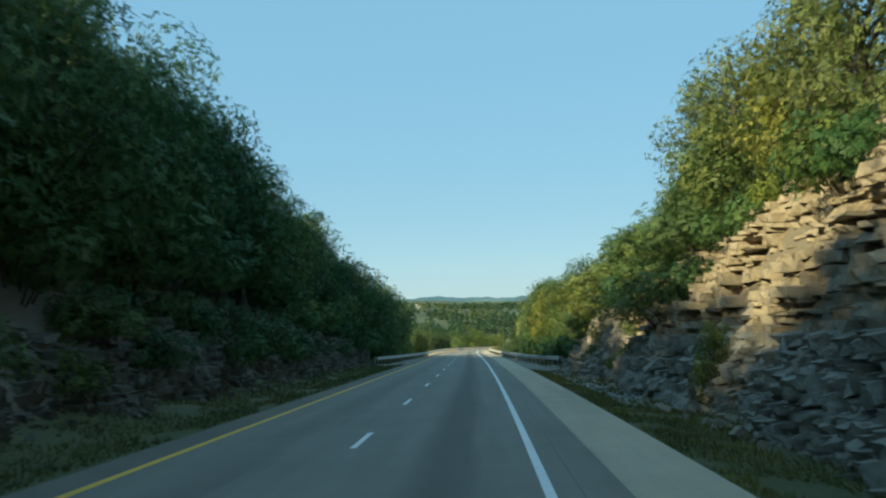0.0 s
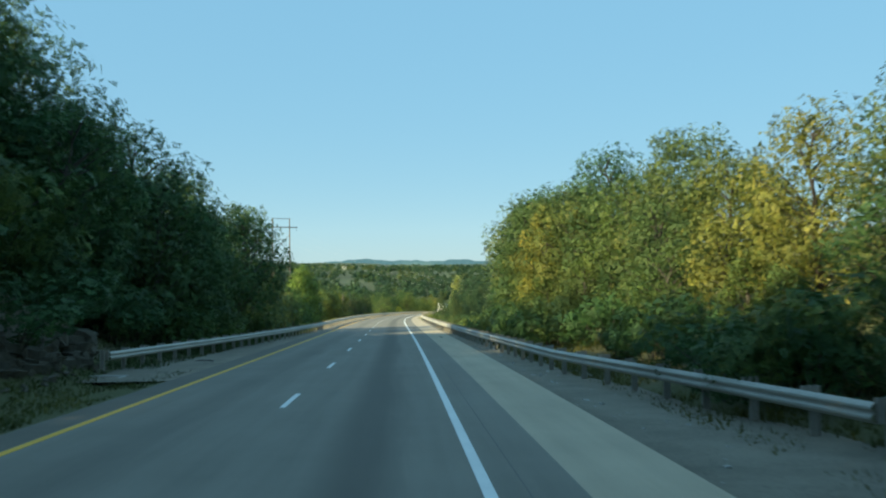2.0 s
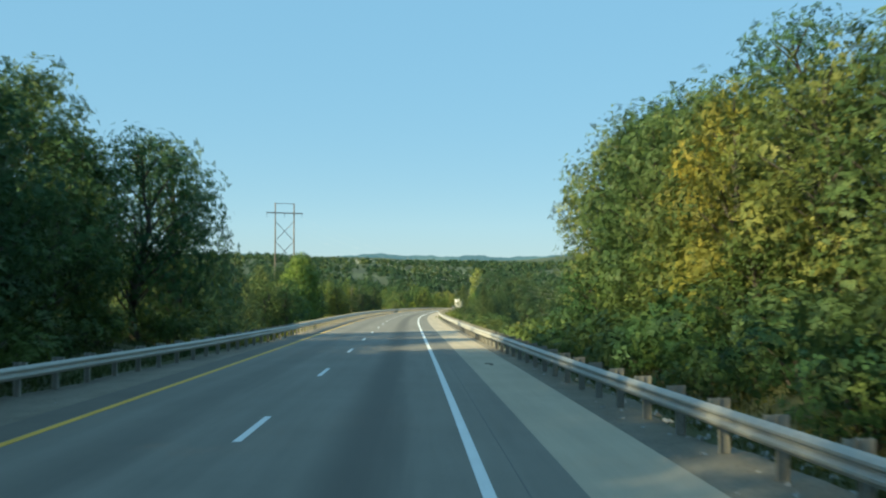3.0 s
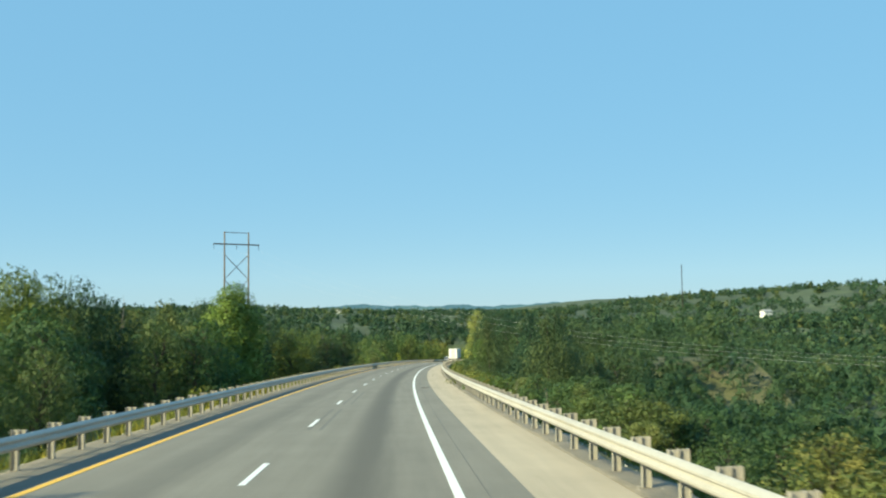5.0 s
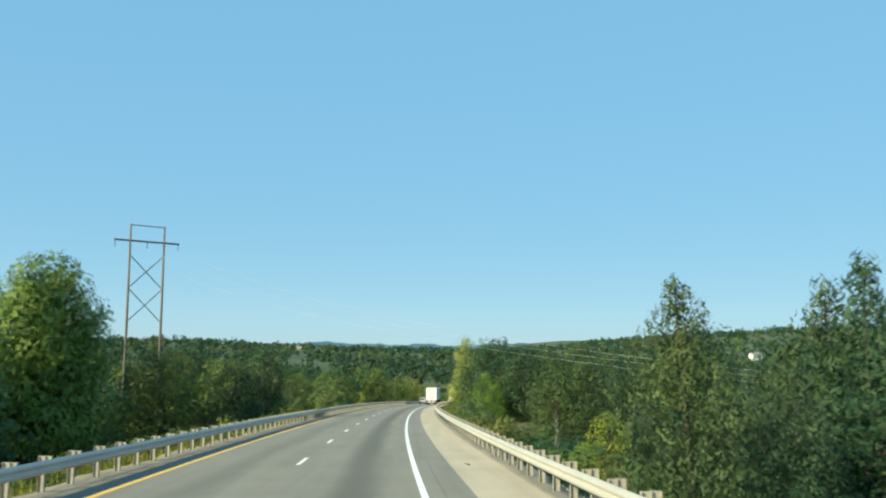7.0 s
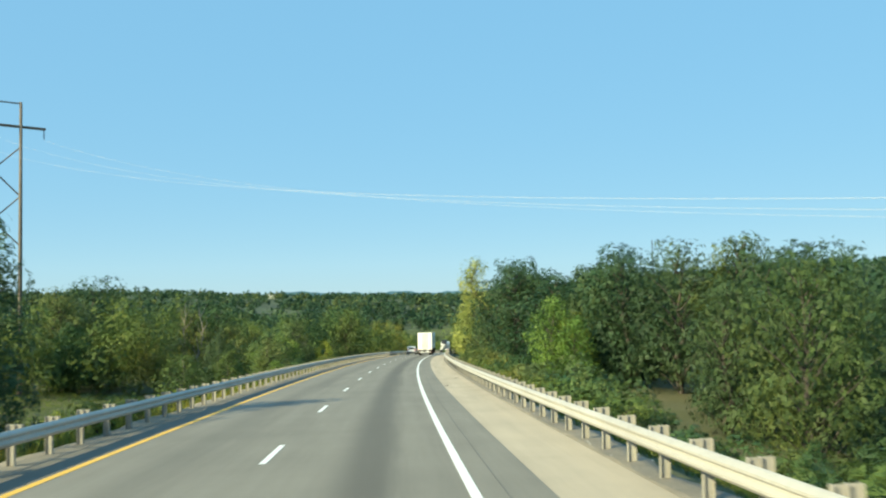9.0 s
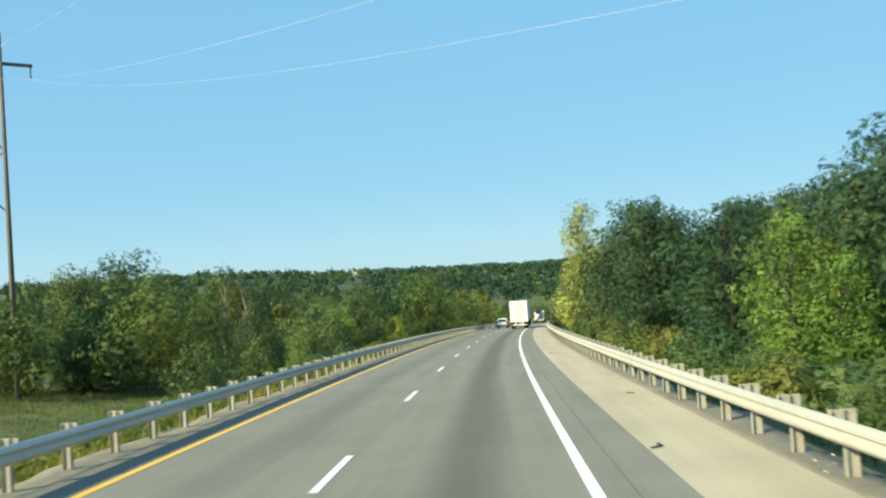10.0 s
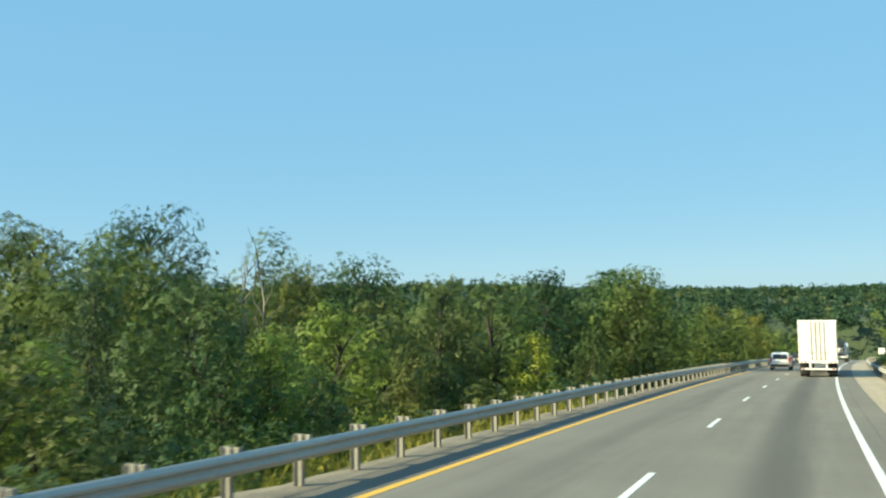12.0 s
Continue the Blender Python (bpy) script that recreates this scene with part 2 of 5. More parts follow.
M_CEDAR = leaf_mat("cedar_sprays", (0.0336, 0.063, 0.039), (0.063, 0.105, 0.0624), (0.105, 0.152, 0.0858), 0.3, 17.0, 0.42)
M_LEAF_FAR = leaf_mat("green_leaves_afar", (0.035, 0.063, 0.033), (0.065, 0.105, 0.051), (0.12, 0.158, 0.075), cut=6.0)
M_LEAF_WARM_FAR = leaf_mat("turning_leaves_afar", (0.055, 0.075, 0.0336), (0.11, 0.135, 0.0588), (0.19, 0.2, 0.098), cut=6.0)
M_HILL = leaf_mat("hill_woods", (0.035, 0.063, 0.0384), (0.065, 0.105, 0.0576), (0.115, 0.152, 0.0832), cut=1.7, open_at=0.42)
M_HILL_WARM = leaf_mat("turning_hill_woods", (0.039, 0.068, 0.039), (0.078, 0.118, 0.063), (0.133, 0.175, 0.099), cut=1.7, open_at=0.42)
M_WEED = leaf_mat("weeds", (0.06, 0.085, 0.02), (0.14, 0.17, 0.04), (0.28, 0.27, 0.07), cut=24.0)


M_SEAM = plain("tar_seam", (0.13, 0.125, 0.112), 0.7)
M_INNER = rough_mat("dark_asphalt", (0.11, 0.098, 0.08), (0.18, 0.162, 0.13), 0.6, 18, 0.88, 0.4, 0.006)
M_MARK = rough_mat("tyre_mark", (0.14, 0.132, 0.114), (0.185, 0.174, 0.15), 1.5, 20, 0.8, 0.2, 0.004)


def ground_mat():
    m, n, l, b = nodes_of("grass_and_soil")
    nt = m.node_tree
    p = world_place(nt)
    big, mid, fine = noise_tex(nt, 0.12, 4, 0.6, p), noise_tex(nt, 0.9, 6, 0.65, p), noise_tex(nt, 9, 8, 0.75, p)
    col = ramp(nt, mid, [(0.3, (0.05, 0.062, 0.022)), (0.55, (0.09, 0.096, 0.036)), (0.75, (0.15, 0.13, 0.075))])
    col = mixc(nt, 0.5, col, ramp(nt, fine, [(0.3, (0.05, 0.06, 0.02)), (0.7, (0.19, 0.19, 0.075))]))
    col = mixc(nt, ramp(nt, big, [(0.45, (0, 0, 0)), (0.7, (0.6, 0.6, 0.6))]), col, (0.16, 0.14, 0.085))
    steep = n.new("ShaderNodeSeparateXYZ")
    l.new(n.new("ShaderNodeNewGeometry").outputs["True Normal"], steep.inputs[0])
    bare = ramp(nt, steep.outputs[2], [(0.72, (1, 1, 1)), (0.86, (0, 0, 0))])
    col = mixc(nt, bare, col, ramp(nt, fine, [(0.3, (0.1, 0.08, 0.055)), (0.7, (0.25, 0.215, 0.16))]))
    l.new(col, b.inputs["Base Color"])
    b.inputs["Roughness"].default_value = 0.95
    bump_to(nt, b, fine, 0.8, 0.06)
    return m


M_GROUND = ground_mat()


# ---- mesh helpers ----
def mesh_of(name, verts, faces, mat, uvs=None, soft=False):
    me = bpy.data.meshes.new(name)
    me.from_pydata([tuple(v) for v in verts], [], [tuple(f) for f in faces])
    if uvs is not None:
        lay = me.uv_layers.new(name="uv")
        idx = np.zeros(len(me.loops), dtype=np.int32)
        me.loops.foreach_get("vertex_index", idx)
        lay.data.foreach_set("uv", np.asarray(uvs, np.float32)[idx].ravel())
    me.materials.append(mat)
    if soft:
        me.polygons.foreach_set("use_smooth", [True] * len(me.polygons))
    me.update()
    return me


def leaf_mesh(name, verts, sides, mat):
    """A large mesh of loose leaves of so many corners each; rows of six give each corner its normal too."""
    n = len(verts) // sides
    verts = np.asarray(verts, float)
    verts, normals = verts[:, :3], (verts[:, 3:] if verts.shape[1] == 6 else None)
    me = bpy.data.meshes.new(name)
    me.vertices.add(len(verts))
    me.vertices.foreach_set("co", np.asarray(verts, np.float32).ravel())
    me.loops.add(n * sides)
    me.loops.foreach_set("vertex_index", np.arange(n * sides, dtype=np.int32))
    me.polygons.add(n)
    me.polygons.foreach_set("loop_start", np.arange(0, n * sides, sides, dtype=np.int32))
    me.update(calc_edges=True)
    if normals is not None:
        me.polygons.foreach_set("use_smooth", np.ones(n, dtype=bool))
        me.normals_split_custom_set_from_vertices(normals)
    me.materials.append(mat)
    return me


def piece(name, mesh, parent=None, label="", m=None):
    ob = new(name, mesh)
    if parent is not None:
        ob.parent = parent
    if m is not None:
        ob.matrix_basis = m
    if label:
        ob["label"] = label
    return ob


def part(name, bm, material, parent, label="", soft=False):
    """Links a bmesh as one mesh object under a thing or a part."""
    me = bpy.data.meshes.new(name)
    bm.normal_update()
    bm.to_mesh(me)
    bm.free()
    me.materials.append(material)
    if soft:
        me.polygons.foreach_set("use_smooth", [True] * len(me.polygons))
    return piece(name, me, parent, label)


def thing(name, label, category, group="", m=None, kind=""):
    ob = tagged(new(name), label, category, group, kind)
    if m is not None:
        ob.matrix_basis = m
    return ob


def grid_faces(rows, cols):
    i = np.arange(rows - 1)[:, None] * cols + np.arange(cols - 1)[None]
    return np.stack([i, i + 1, i + cols + 1, i + cols], -1).reshape(-1, 4)


def strip(name, s0, s1, offs, up, mat, step=2.0, parent=None, label="", sag=0.0):
    """A band of the road between stations, over the offsets given; it has its edges turned down."""
    ss = np.linspace(s0, s1, max(2, int((s1 - s0) / step) + 1))
    offs = np.array([offs[0], *offs, offs[-1]], float)
    drop = np.zeros(len(offs))
    drop[0] = drop[-1] = -0.12 if up > -0.02 and sag else -0.012
    S, O = np.meshgrid(ss, offs, indexing="ij")
    P = road_np(S, O)
    P[..., 2] += up + drop[None]
    return piece(name, mesh_of(name, P.reshape(-1, 3), grid_faces(len(ss), len(offs))[:, ::-1], mat, np.stack([O, S], -1).reshape(-1, 2)), parent, label)


def box(bm, x0, x1, y0, y1, z0, z1, bevel=0.0):
    r = bmesh.ops.create_cube(bm, size=1.0)
    vs = r["verts"]
    for v in vs:
        v.co = ((x0 + x1) / 2 + v.co.x * (x1 - x0), (y0 + y1) / 2 + v.co.y * (y1 - y0), (z0 + z1) / 2 + v.co.z * (z1 - z0))
    if bevel:
        es = {e for v in vs for e in v.link_edges}
        bmesh.ops.bevel(bm, geom=list(es), offset=bevel, segments=2, affect="EDGES", profile=0.5)
    return bm


def rod(bm, a, b, r0, r1=None, sides=8):
    a, b = Vector(a), Vector(b)
    r1 = r0 if r1 is None else r1
    q = (b - a).to_track_quat("Z", "Y")
    rings = []
    for p, r in ((a, r0), (b, r1)):
        rings.append([bm.verts.new(p + q @ Vector((r * math.cos(6.2832 * i / sides), r * math.sin(6.2832 * i / sides), 0))) for i in range(sides)])
    for i in range(sides):
        j = (i + 1) % sides
        bm.faces.new((rings[0][i], rings[0][j], rings[1][j], rings[1][i]))
    bm.faces.new(rings[0][::-1])
    bm.faces.new(rings[1])
    return bm


# ---- ground, road, markings ----
ROAD0, ROAD1 = -60.0, 760.0
offs = np.array([-70, -55, -45, -38, -32, -27, -23, -20, -17.5, -15, -13.5, -12.5, -11.7, -11, -10.4, -9.9, -9.4, -8.9, -8.5, -8.2, -7.5, -6.8, -6.4, -6.0, -5.6, -5.2, -4.6, -2, 0, 2, 4.6, 6.4, 7.0, 7.6, 8.0, 8.4, 8.8, 9.3, 9.8, 10.3, 10.8, 11.2, 11.6, 12.1, 12.6, 13.3, 14, 15.5, 17.5, 20, 23, 27, 32, 38, 45, 55, 70])
ss = np.concatenate([np.arange(-80, 170, 1.5), np.arange(170, 480, 2.5), np.arange(480, 801, 8)])
S, O = np.meshgrid(ss, offs, indexing="ij")
P = road_np(S, O)
P[..., 2] += ground_rel(S, O)
ground = piece("ground", mesh_of("ground", P.reshape(-1, 3), grid_faces(len(ss), len(offs))[:, ::-1], M_GROUND, soft=True))
tagged(ground, "grass, soil and gravel verge beside the road", "ground", kind="structure")

road_ob = strip("road", ROAD0, ROAD1, [-4.55, -3.9, -2, 0, 2, 3.9, 4.8], 0.0, M_ASPHALT, sag=1)
tagged(road_ob, "worn grey asphalt highway with two lanes running downhill", "road", kind="structure")
shoulder = strip("shoulder", ROAD0, ROAD1, [4.8, 5.6, 6.4], -0.004, M_SHOULDER, sag=1)
tagged(shoulder, "pale tan paved shoulder beside the asphalt lane", "road shoulder", kind="structure")
strip("edge_line", ROAD0, ROAD1, [3.58, 3.74], 0.006, M_WHITE, parent=road_ob, label="solid white edge line")
strip("edge_line", ROAD0, ROAD1, [-3.66, -3.49], 0.006, M_YELLOW, parent=road_ob, label="solid yellow edge line")
s = 6.6 - 12.19 * 5
while s < 600:
    strip("lane_dash", s, s + 3.05, [-0.065, 0.065], 0.006, M_WHITE, step=1.5, parent=road_ob)
    s += 12.19
strip("inner_shoulder", ROAD0, ROAD1, [-4.53, -4.1, -3.72], 0.004, M_INNER, parent=road_ob, label="dark narrow asphalt shoulder")
strip("seam", ROAD0, ROAD1, [4.125, 4.14], 0.004, M_SEAM, parent=road_ob, label="dark longitudinal joint")
for off in (0.3, 0.66):
    strip("tyre_mark", 189, 202, [off - 0.06, off + 0.05], 0.004, M_MARK, parent=road_ob, label="dark skid mark")
    strip("tyre_mark", 176, 186, [off - 0.28, off - 0.17], 0.004, M_MARK, parent=road_ob, label="dark skid mark")

# ---- far land ----
def far_z(x, y):
    x, y = np.broadcast_arrays(np.asarray(x, float), np.asarray(y, float))
    z = -20 - 14 * smooth(180, 480, y)
    z = z + 33 * (1 - smooth(40, 170, y)) * smooth(20, 90, np.abs(x))
    z = z + 17 * smooth(650, 1450, y) + 4 * smooth(1450, 3000, y)
    z = z + 35 * smooth(100, 600, x - 0.06 * y) * smooth(100, 320, y)
    z = z + 12 * smooth(40, 300, -x) * smooth(120, 300, y)
    return z + 4 * wave(x, y, 420, 5) * smooth(450, 900, np.hypot(x, y)) + 1.5 * wave(x, y, 90, 6) * smooth(200, 400, np.hypot(x, y))


def to_line(x, y):
    """Station and offset of world places, good near the road."""
    s = np.clip(np.asarray(y, float), -100, 1100)
    for _ in range(6):
        p, th = road_np(s, 0), np.interp(s, ST, THETA)
        s = np.clip(s + (x - p[..., 0]) * np.sin(th) + (y - p[..., 1]) * np.cos(th), -110, 1150)
    p, th = road_np(s, 0), np.interp(s, ST, THETA)
    return s, (x - p[..., 0]) * np.cos(th) - (y - p[..., 1]) * np.sin(th)


def far_mat():
    m, n, l, b = nodes_of("far_fields_and_woods")
    nt = m.node_tree
    p = world_place(nt)
    big, fine = noise_tex(nt, 0.006, 4, 0.55, p), noise_tex(nt, 0.25, 8, 0.75, p)
    col = ramp(nt, big, [(0.40, (0.05, 0.07, 0.035)), (0.6, (0.07, 0.095, 0.045)), (0.67, (0.11, 0.145, 0.065)), (0.76, (0.16, 0.18, 0.085))])
    col = mixc(nt, 0.5, col, ramp(nt, fine, [(0.3, (0.35, 0.35, 0.35)), (0.7, (0.62, 0.62, 0.62))]), "OVERLAY")
    l.new(col, b.inputs["Base Color"])
    b.inputs["Roughness"].default_value = 0.95
    return m


gx = np.concatenate([-np.geomspace(4600, 160, 26), np.arange(-140, 141, 14), np.geomspace(160, 4600, 26)])
gy = np.concatenate([-np.geomspace(3000, 110, 10), np.arange(-90, 900, 16), np.geomspace(920, 4700, 34)])
X, Y = np.meshgrid(gx, gy, indexing="xy")
Z = far_z(X, Y)
fs, fo = to_line(X, Y)
near = (np.abs(fo) < 95) & (fs > -105) & (fs < 830)
strip_z = road_np(fs, np.clip(fo, -70, 70))[..., 2] + ground_rel(fs, np.clip(fo, -70, 70))
Z = np.where(near, np.where(np.abs(fo) < 62, np.minimum(Z, strip_z - 9), np.minimum(Z, strip_z - 0.5)), Z)
far = piece("far_land", mesh_of("far_land", np.stack([X, Y, Z], -1).reshape(-1, 3), grid_faces(len(gy), len(gx)), far_mat(), soft=True))
tagged(far, "distant rolling hills with pastures and woods", "hills", kind="structure")


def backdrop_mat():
    """Hills on the horizon with the air's blue haze painted into a glowing colour."""
    m, n, l, b = nodes_of("hazy_glow_hills")
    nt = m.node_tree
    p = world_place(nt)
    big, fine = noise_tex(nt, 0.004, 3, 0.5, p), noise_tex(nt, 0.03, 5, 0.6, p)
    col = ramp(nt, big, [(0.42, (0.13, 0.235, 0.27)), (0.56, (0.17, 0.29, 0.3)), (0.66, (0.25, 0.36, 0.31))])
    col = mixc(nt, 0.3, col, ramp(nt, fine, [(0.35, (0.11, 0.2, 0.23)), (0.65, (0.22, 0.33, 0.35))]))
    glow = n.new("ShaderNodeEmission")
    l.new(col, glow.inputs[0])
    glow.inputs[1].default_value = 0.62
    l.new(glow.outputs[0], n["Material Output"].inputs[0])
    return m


ang = np.radians(np.arange(-75, 75.1, 0.12))
br = np.random.RandomState(77)
rise = 8 + 10 * wave(ang * 100, 0 * ang, 11, 21) + 6 * wave(ang * 100, 0 * ang, 3.1, 22) + 3.0 * br.rand(len(ang))
rise = rise + 45 * smooth(0.42, 0.75, ang)
RV = [np.stack([r * np.sin(ang), r * np.cos(ang), z], -1) for r, z in ((4300, rise * 0 - 80), (4350, rise * 0.5 - 10), (4420, rise))]
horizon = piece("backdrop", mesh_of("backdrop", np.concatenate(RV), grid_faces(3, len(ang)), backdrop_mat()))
tagged(horizon, "distant hills along the horizon with painted blue haze", "hills", kind="structure")


# ---- trees ----
def tube(V, F, pts, radii, sides=7):
    pts = [Vector(p) for p in pts]
    base = len(V)
    for i, (p, r) in enumerate(zip(pts, radii)):
        d = (pts[min(i + 1, len(pts) - 1)] - pts[max(i - 1, 0)]).normalized()
        q = d.to_track_quat("Z", "Y")
        for k in range(sides):
            a = 6.2832 * k / sides
            V.append(p + q @ Vector((r * math.cos(a), r * math.sin(a), 0)))
    for i in range(len(pts) - 1):
        for k in range(sides):
            a, b = base + i * sides + k, base + i * sides + (k + 1) % sides
            F.append((a, b, b + sides, a + sides))


def leaf_verts(rng, cen, rad, n, size, droop=0.0, slim=0.62):
    """n pointed leaves round ellipsoid clumps; returns three corners for each, and their normals."""
    cen, rad = np.asarray(cen, float), np.asarray(rad, float)
    w = (rad[:, 0] * rad[:, 2]) ** (1.0 if slim > 0.5 else 0.7)
    pick = rng.choice(len(cen), n, p=w / w.sum())
    d = rng.normal(size=(n, 3))
    d /= np.linalg.norm(d, axis=1)[:, None]
    p = cen[pick] + d * rad[pick] * (0.45 + 0.55 * rng.rand(n, 1) ** 0.6)
    nor = d * 1.0 + rng.normal(size=(n, 3)) * 0.42 + np.array([0, 0, 0.3])
    nor /= np.linalg.norm(nor, axis=1)[:, None]
    t = np.cross(nor, rng.normal(size=(n, 3)))
    t /= np.linalg.norm(t, axis=1)[:, None] + 1e-9
    t[:, 2] -= droop
    if droop:
        t /= np.linalg.norm(t, axis=1)[:, None]
    b = np.cross(nor, t)
    L = size * (0.6 + 0.8 * rng.rand(n, 1))
    q = np.stack([p - t * L, p + t * L * 0.65 - b * L * slim, p + t * L * 0.65 + b * L * slim], 1)
    soft = d * 0.8 + nor * 0.45 + np.array([0, 0, 0.2])
    soft /= np.linalg.norm(soft, axis=1)[:, None]
    return np.concatenate([q.reshape(-1, 3), np.repeat(soft, 3, axis=0)], 1)


def crown_shape(kind, u):
    """Half-width of the crown, 0 to 1, at height u of the crown."""
    if kind == "round":
        return math.sqrt(max(0.02, 1 - (2 * u - 0.85) ** 2 * 0.95)) if u < 0.93 else 0.4
    if kind == "cone":
        return min(1.0, 1.45 * max(0.03, 1 - u) ** 0.72) * (0.85 + 0.15 * min(1, u * 5))
    if kind == "column":
        return 0.75 * math.sqrt(max(0.05, 1 - (2 * u - 0.7) ** 2 * 0.55)) * (1 - 0.4 * u)
    return math.sqrt(max(0.03, 1 - (2 * u - 1.0) ** 2))


CROWNS = {}


def make_tree(name, label, category, seed, H, W, hb, kind, mat, leaves, size, clumps, group, bark=None, squash=0.8):
    """A tree whose foot is at its origin: tapered trunk, limbs to every clump, and a crown of many leaves."""
    rng = np.random.RandomState(seed)
    ob = thing(name, label, category, group)
    V, F = [], []
    lean = rng.normal(size=2) * 0.03 * H
    top = H * (0.93 if kind == "cone" else 0.82)
    spine = [Vector((lean[0] * (i / 6) ** 1.5 + rng.normal() * 0.02 * H * (i > 0) * (kind != "cone"), lean[1] * (i / 6) ** 1.5 + rng.normal() * 0.02 * H * (i > 0) * (kind != "cone"), -0.6 + (top + 0.6) * i / 6)) for i in range(7)]
    r0 = (0.018 * H + 0.04) * (0.5 if kind == "cone" else 1 if leaves else 0.55)
    tube(V, F, spine, [r0 * (1.25 - i / 6 * 1.1) for i in range(7)], 8)
    cen, rad = [], []
    for i in range(clumps):
        u = (i + rng.rand()) / clumps
        e = crown_shape(kind, u) * W / 2
        a = i * 2.4 + rng.rand() * 1.2
        rr = e * (0.35 + 0.5 * rng.rand()) if kind != "cone" else e * (0.1 + 0.75 * rng.rand())
        z = hb + (H - hb) * (0.06 + (0.9 if kind == "cone" else 0.82) * u)
        f = np.clip((z + 0.6) / (top + 0.6), 0, 1) * 6
        i0 = min(5, int(f))
        ax = spine[i0].lerp(spine[i0 + 1], f - i0)
        c = Vector((ax.x + rr * math.cos(a), ax.y + rr * math.sin(a), z))
        k = (0.29 + 0.22 * rng.rand()) * W / 2 * (0.75 + 0.5 * (1 - u))
        if kind == "cone":
            k = max(0.26, e * (0.26 + 0.2 * rng.rand()))
        cen.append(c)
        rad.append((k, k, k * squash))
        low = max(0.1, z - rr * 0.8 - 0.3)
        f = np.clip((low + 0.6) / (top + 0.6), 0, 1) * 6
        i0 = min(5, int(f))
        st = spine[i0].lerp(spine[i0 + 1], f - i0)
        if kind == "cone":
            continue
        if leaves:
            tube(V, F, [st, st.lerp(c, 0.5) + Vector((0, 0, 0.08 * rr)), c], [r0 * 0.3, r0 * 0.2, r0 * 0.07], 3)
        else:
            LV, LF = [], []
            tip = c + Vector((rng.normal() * 0.2, rng.normal() * 0.2, 0.9))
            tube(LV, LF, [st, st.lerp(c, 0.5) + Vector((0, 0, 0.08 * rr)), c, tip], [r0 * 0.4, r0 * 0.28, r0 * 0.16, r0 * 0.05], 5)
            piece("limb", mesh_of("limb", LV, LF, bark, soft=True), ob)
    piece("trunk", mesh_of("trunk", V, F, bark or M_BARK, soft=True), ob)
    if leaves:
        CROWNS[ob.name] = leaf_verts(rng, cen, rad, leaves, size, *((1.1, 0.3) if kind == "cone" else ())), mat
        piece("crown", leaf_mesh("crown", CROWNS[ob.name][0], 3, mat), ob)
    return ob


def make_shrub(name, label, seed, R, H, mat, leaves, size, group, category="shrub"):
    rng = np.random.RandomState(seed)
    ob = thing(name, label, category, group)
    V, F, cen, rad = [], [], [], []
    for i in range(9):
        a, rr = i * 2.4 + rng.rand(), R * (0.15 + 0.7 * rng.rand())
        z = H * (0.25 + 0.55 * rng.rand()) * (1.1 - 0.5 * rr / R)
        c = Vector((rr * math.cos(a), rr * math.sin(a), z))
        k = R * (0.3 + 0.2 * rng.rand())
        cen.append(c)
        rad.append((k, k, min(k, z * 0.95)))
        tube(V, F, [Vector((c.x * 0.15, c.y * 0.15, -0.4)), c * 0.6, c], [0.03, 0.02, 0.008], 4)
    piece("stem", mesh_of("stem", V, F, M_BARK), ob)["kind"] = "stuff"
    piece("foliage", leaf_mesh("foliage", leaf_verts(rng, cen, rad, leaves, size), 3, mat), ob)
    return ob


G1, G2 = "roadside woods", "roadside thicket"
T_OAK = [make_tree("tree", "broad leafy green tree in the roadside woods", "tree", 11 + i, 10, w, hb, "round", M_LEAF, 4100, 0.2, 38, G1) for i, (w, hb) in enumerate([(7.5, 2.0), (6.4, 1.4), (8.0, 2.4), (5.6, 0.8)])]
T_WARM = [make_tree("tree", "leafy tree with yellowing leaves in the roadside woods", "tree", 31 + i, 10, w, hb, "round", M_LEAF_WARM, 4500, 0.185, 36, G1) for i, (w, hb) in enumerate([(6.8, 1.2), (5.8, 1.0)])]
T_FAR = [make_tree("tree", "leafy green tree on the valley side", "tree", 21 + i, 10, w, hb, "round", M_LEAF, 3700, 0.212, 36, G1) for i, (w, hb) in enumerate([(7.4, 0.5), (6.2, 0.4), (8.0, 0.6)])]
T_FAR += [make_tree("tree", "leafy yellow-green tree on the valley side", "tree", 25 + i, 10, w, hb, "round", M_LEAF_WARM, 3600, 0.212, 34, G1) for i, (w, hb) in enumerate([(7.0, 0.5), (5.6, 0.4)])]
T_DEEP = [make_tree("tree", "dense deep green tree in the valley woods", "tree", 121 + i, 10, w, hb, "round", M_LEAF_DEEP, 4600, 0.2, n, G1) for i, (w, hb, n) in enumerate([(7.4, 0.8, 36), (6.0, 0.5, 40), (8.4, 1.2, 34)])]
T_BRIGHT = [make_tree("tree", "young bright green tree beside the road", "tree", 41 + i, 10, 6.4, 0.4, "round", M_LEAF_BRIGHT, 5600, 0.18, 36, G1) for i in range(2)]
T_CEDAR = [make_tree("cedar", "dark green pointed cedar beside the road", "tree", 51 + i, 10, 6.0, 0.2, "cone", M_CEDAR, 11500, 0.15, 130, G1, squash=1.35) for i in range(3)]
T_POPLAR = [make_tree("tree", "tall upright poplar with pale green leaves", "tree", 61, 14, 8.4, 2.0, "column", M_LEAF_BRIGHT, 10000, 0.21, 36, G1)]
T_YELLOW = [make_tree("tree", "tall tree with yellow leaves and open crown", "tree", 71, 15, 6.0, 0.5, "column", M_LEAF_YELLOW, 6500, 0.17, 36, G1, squash=1.25)]
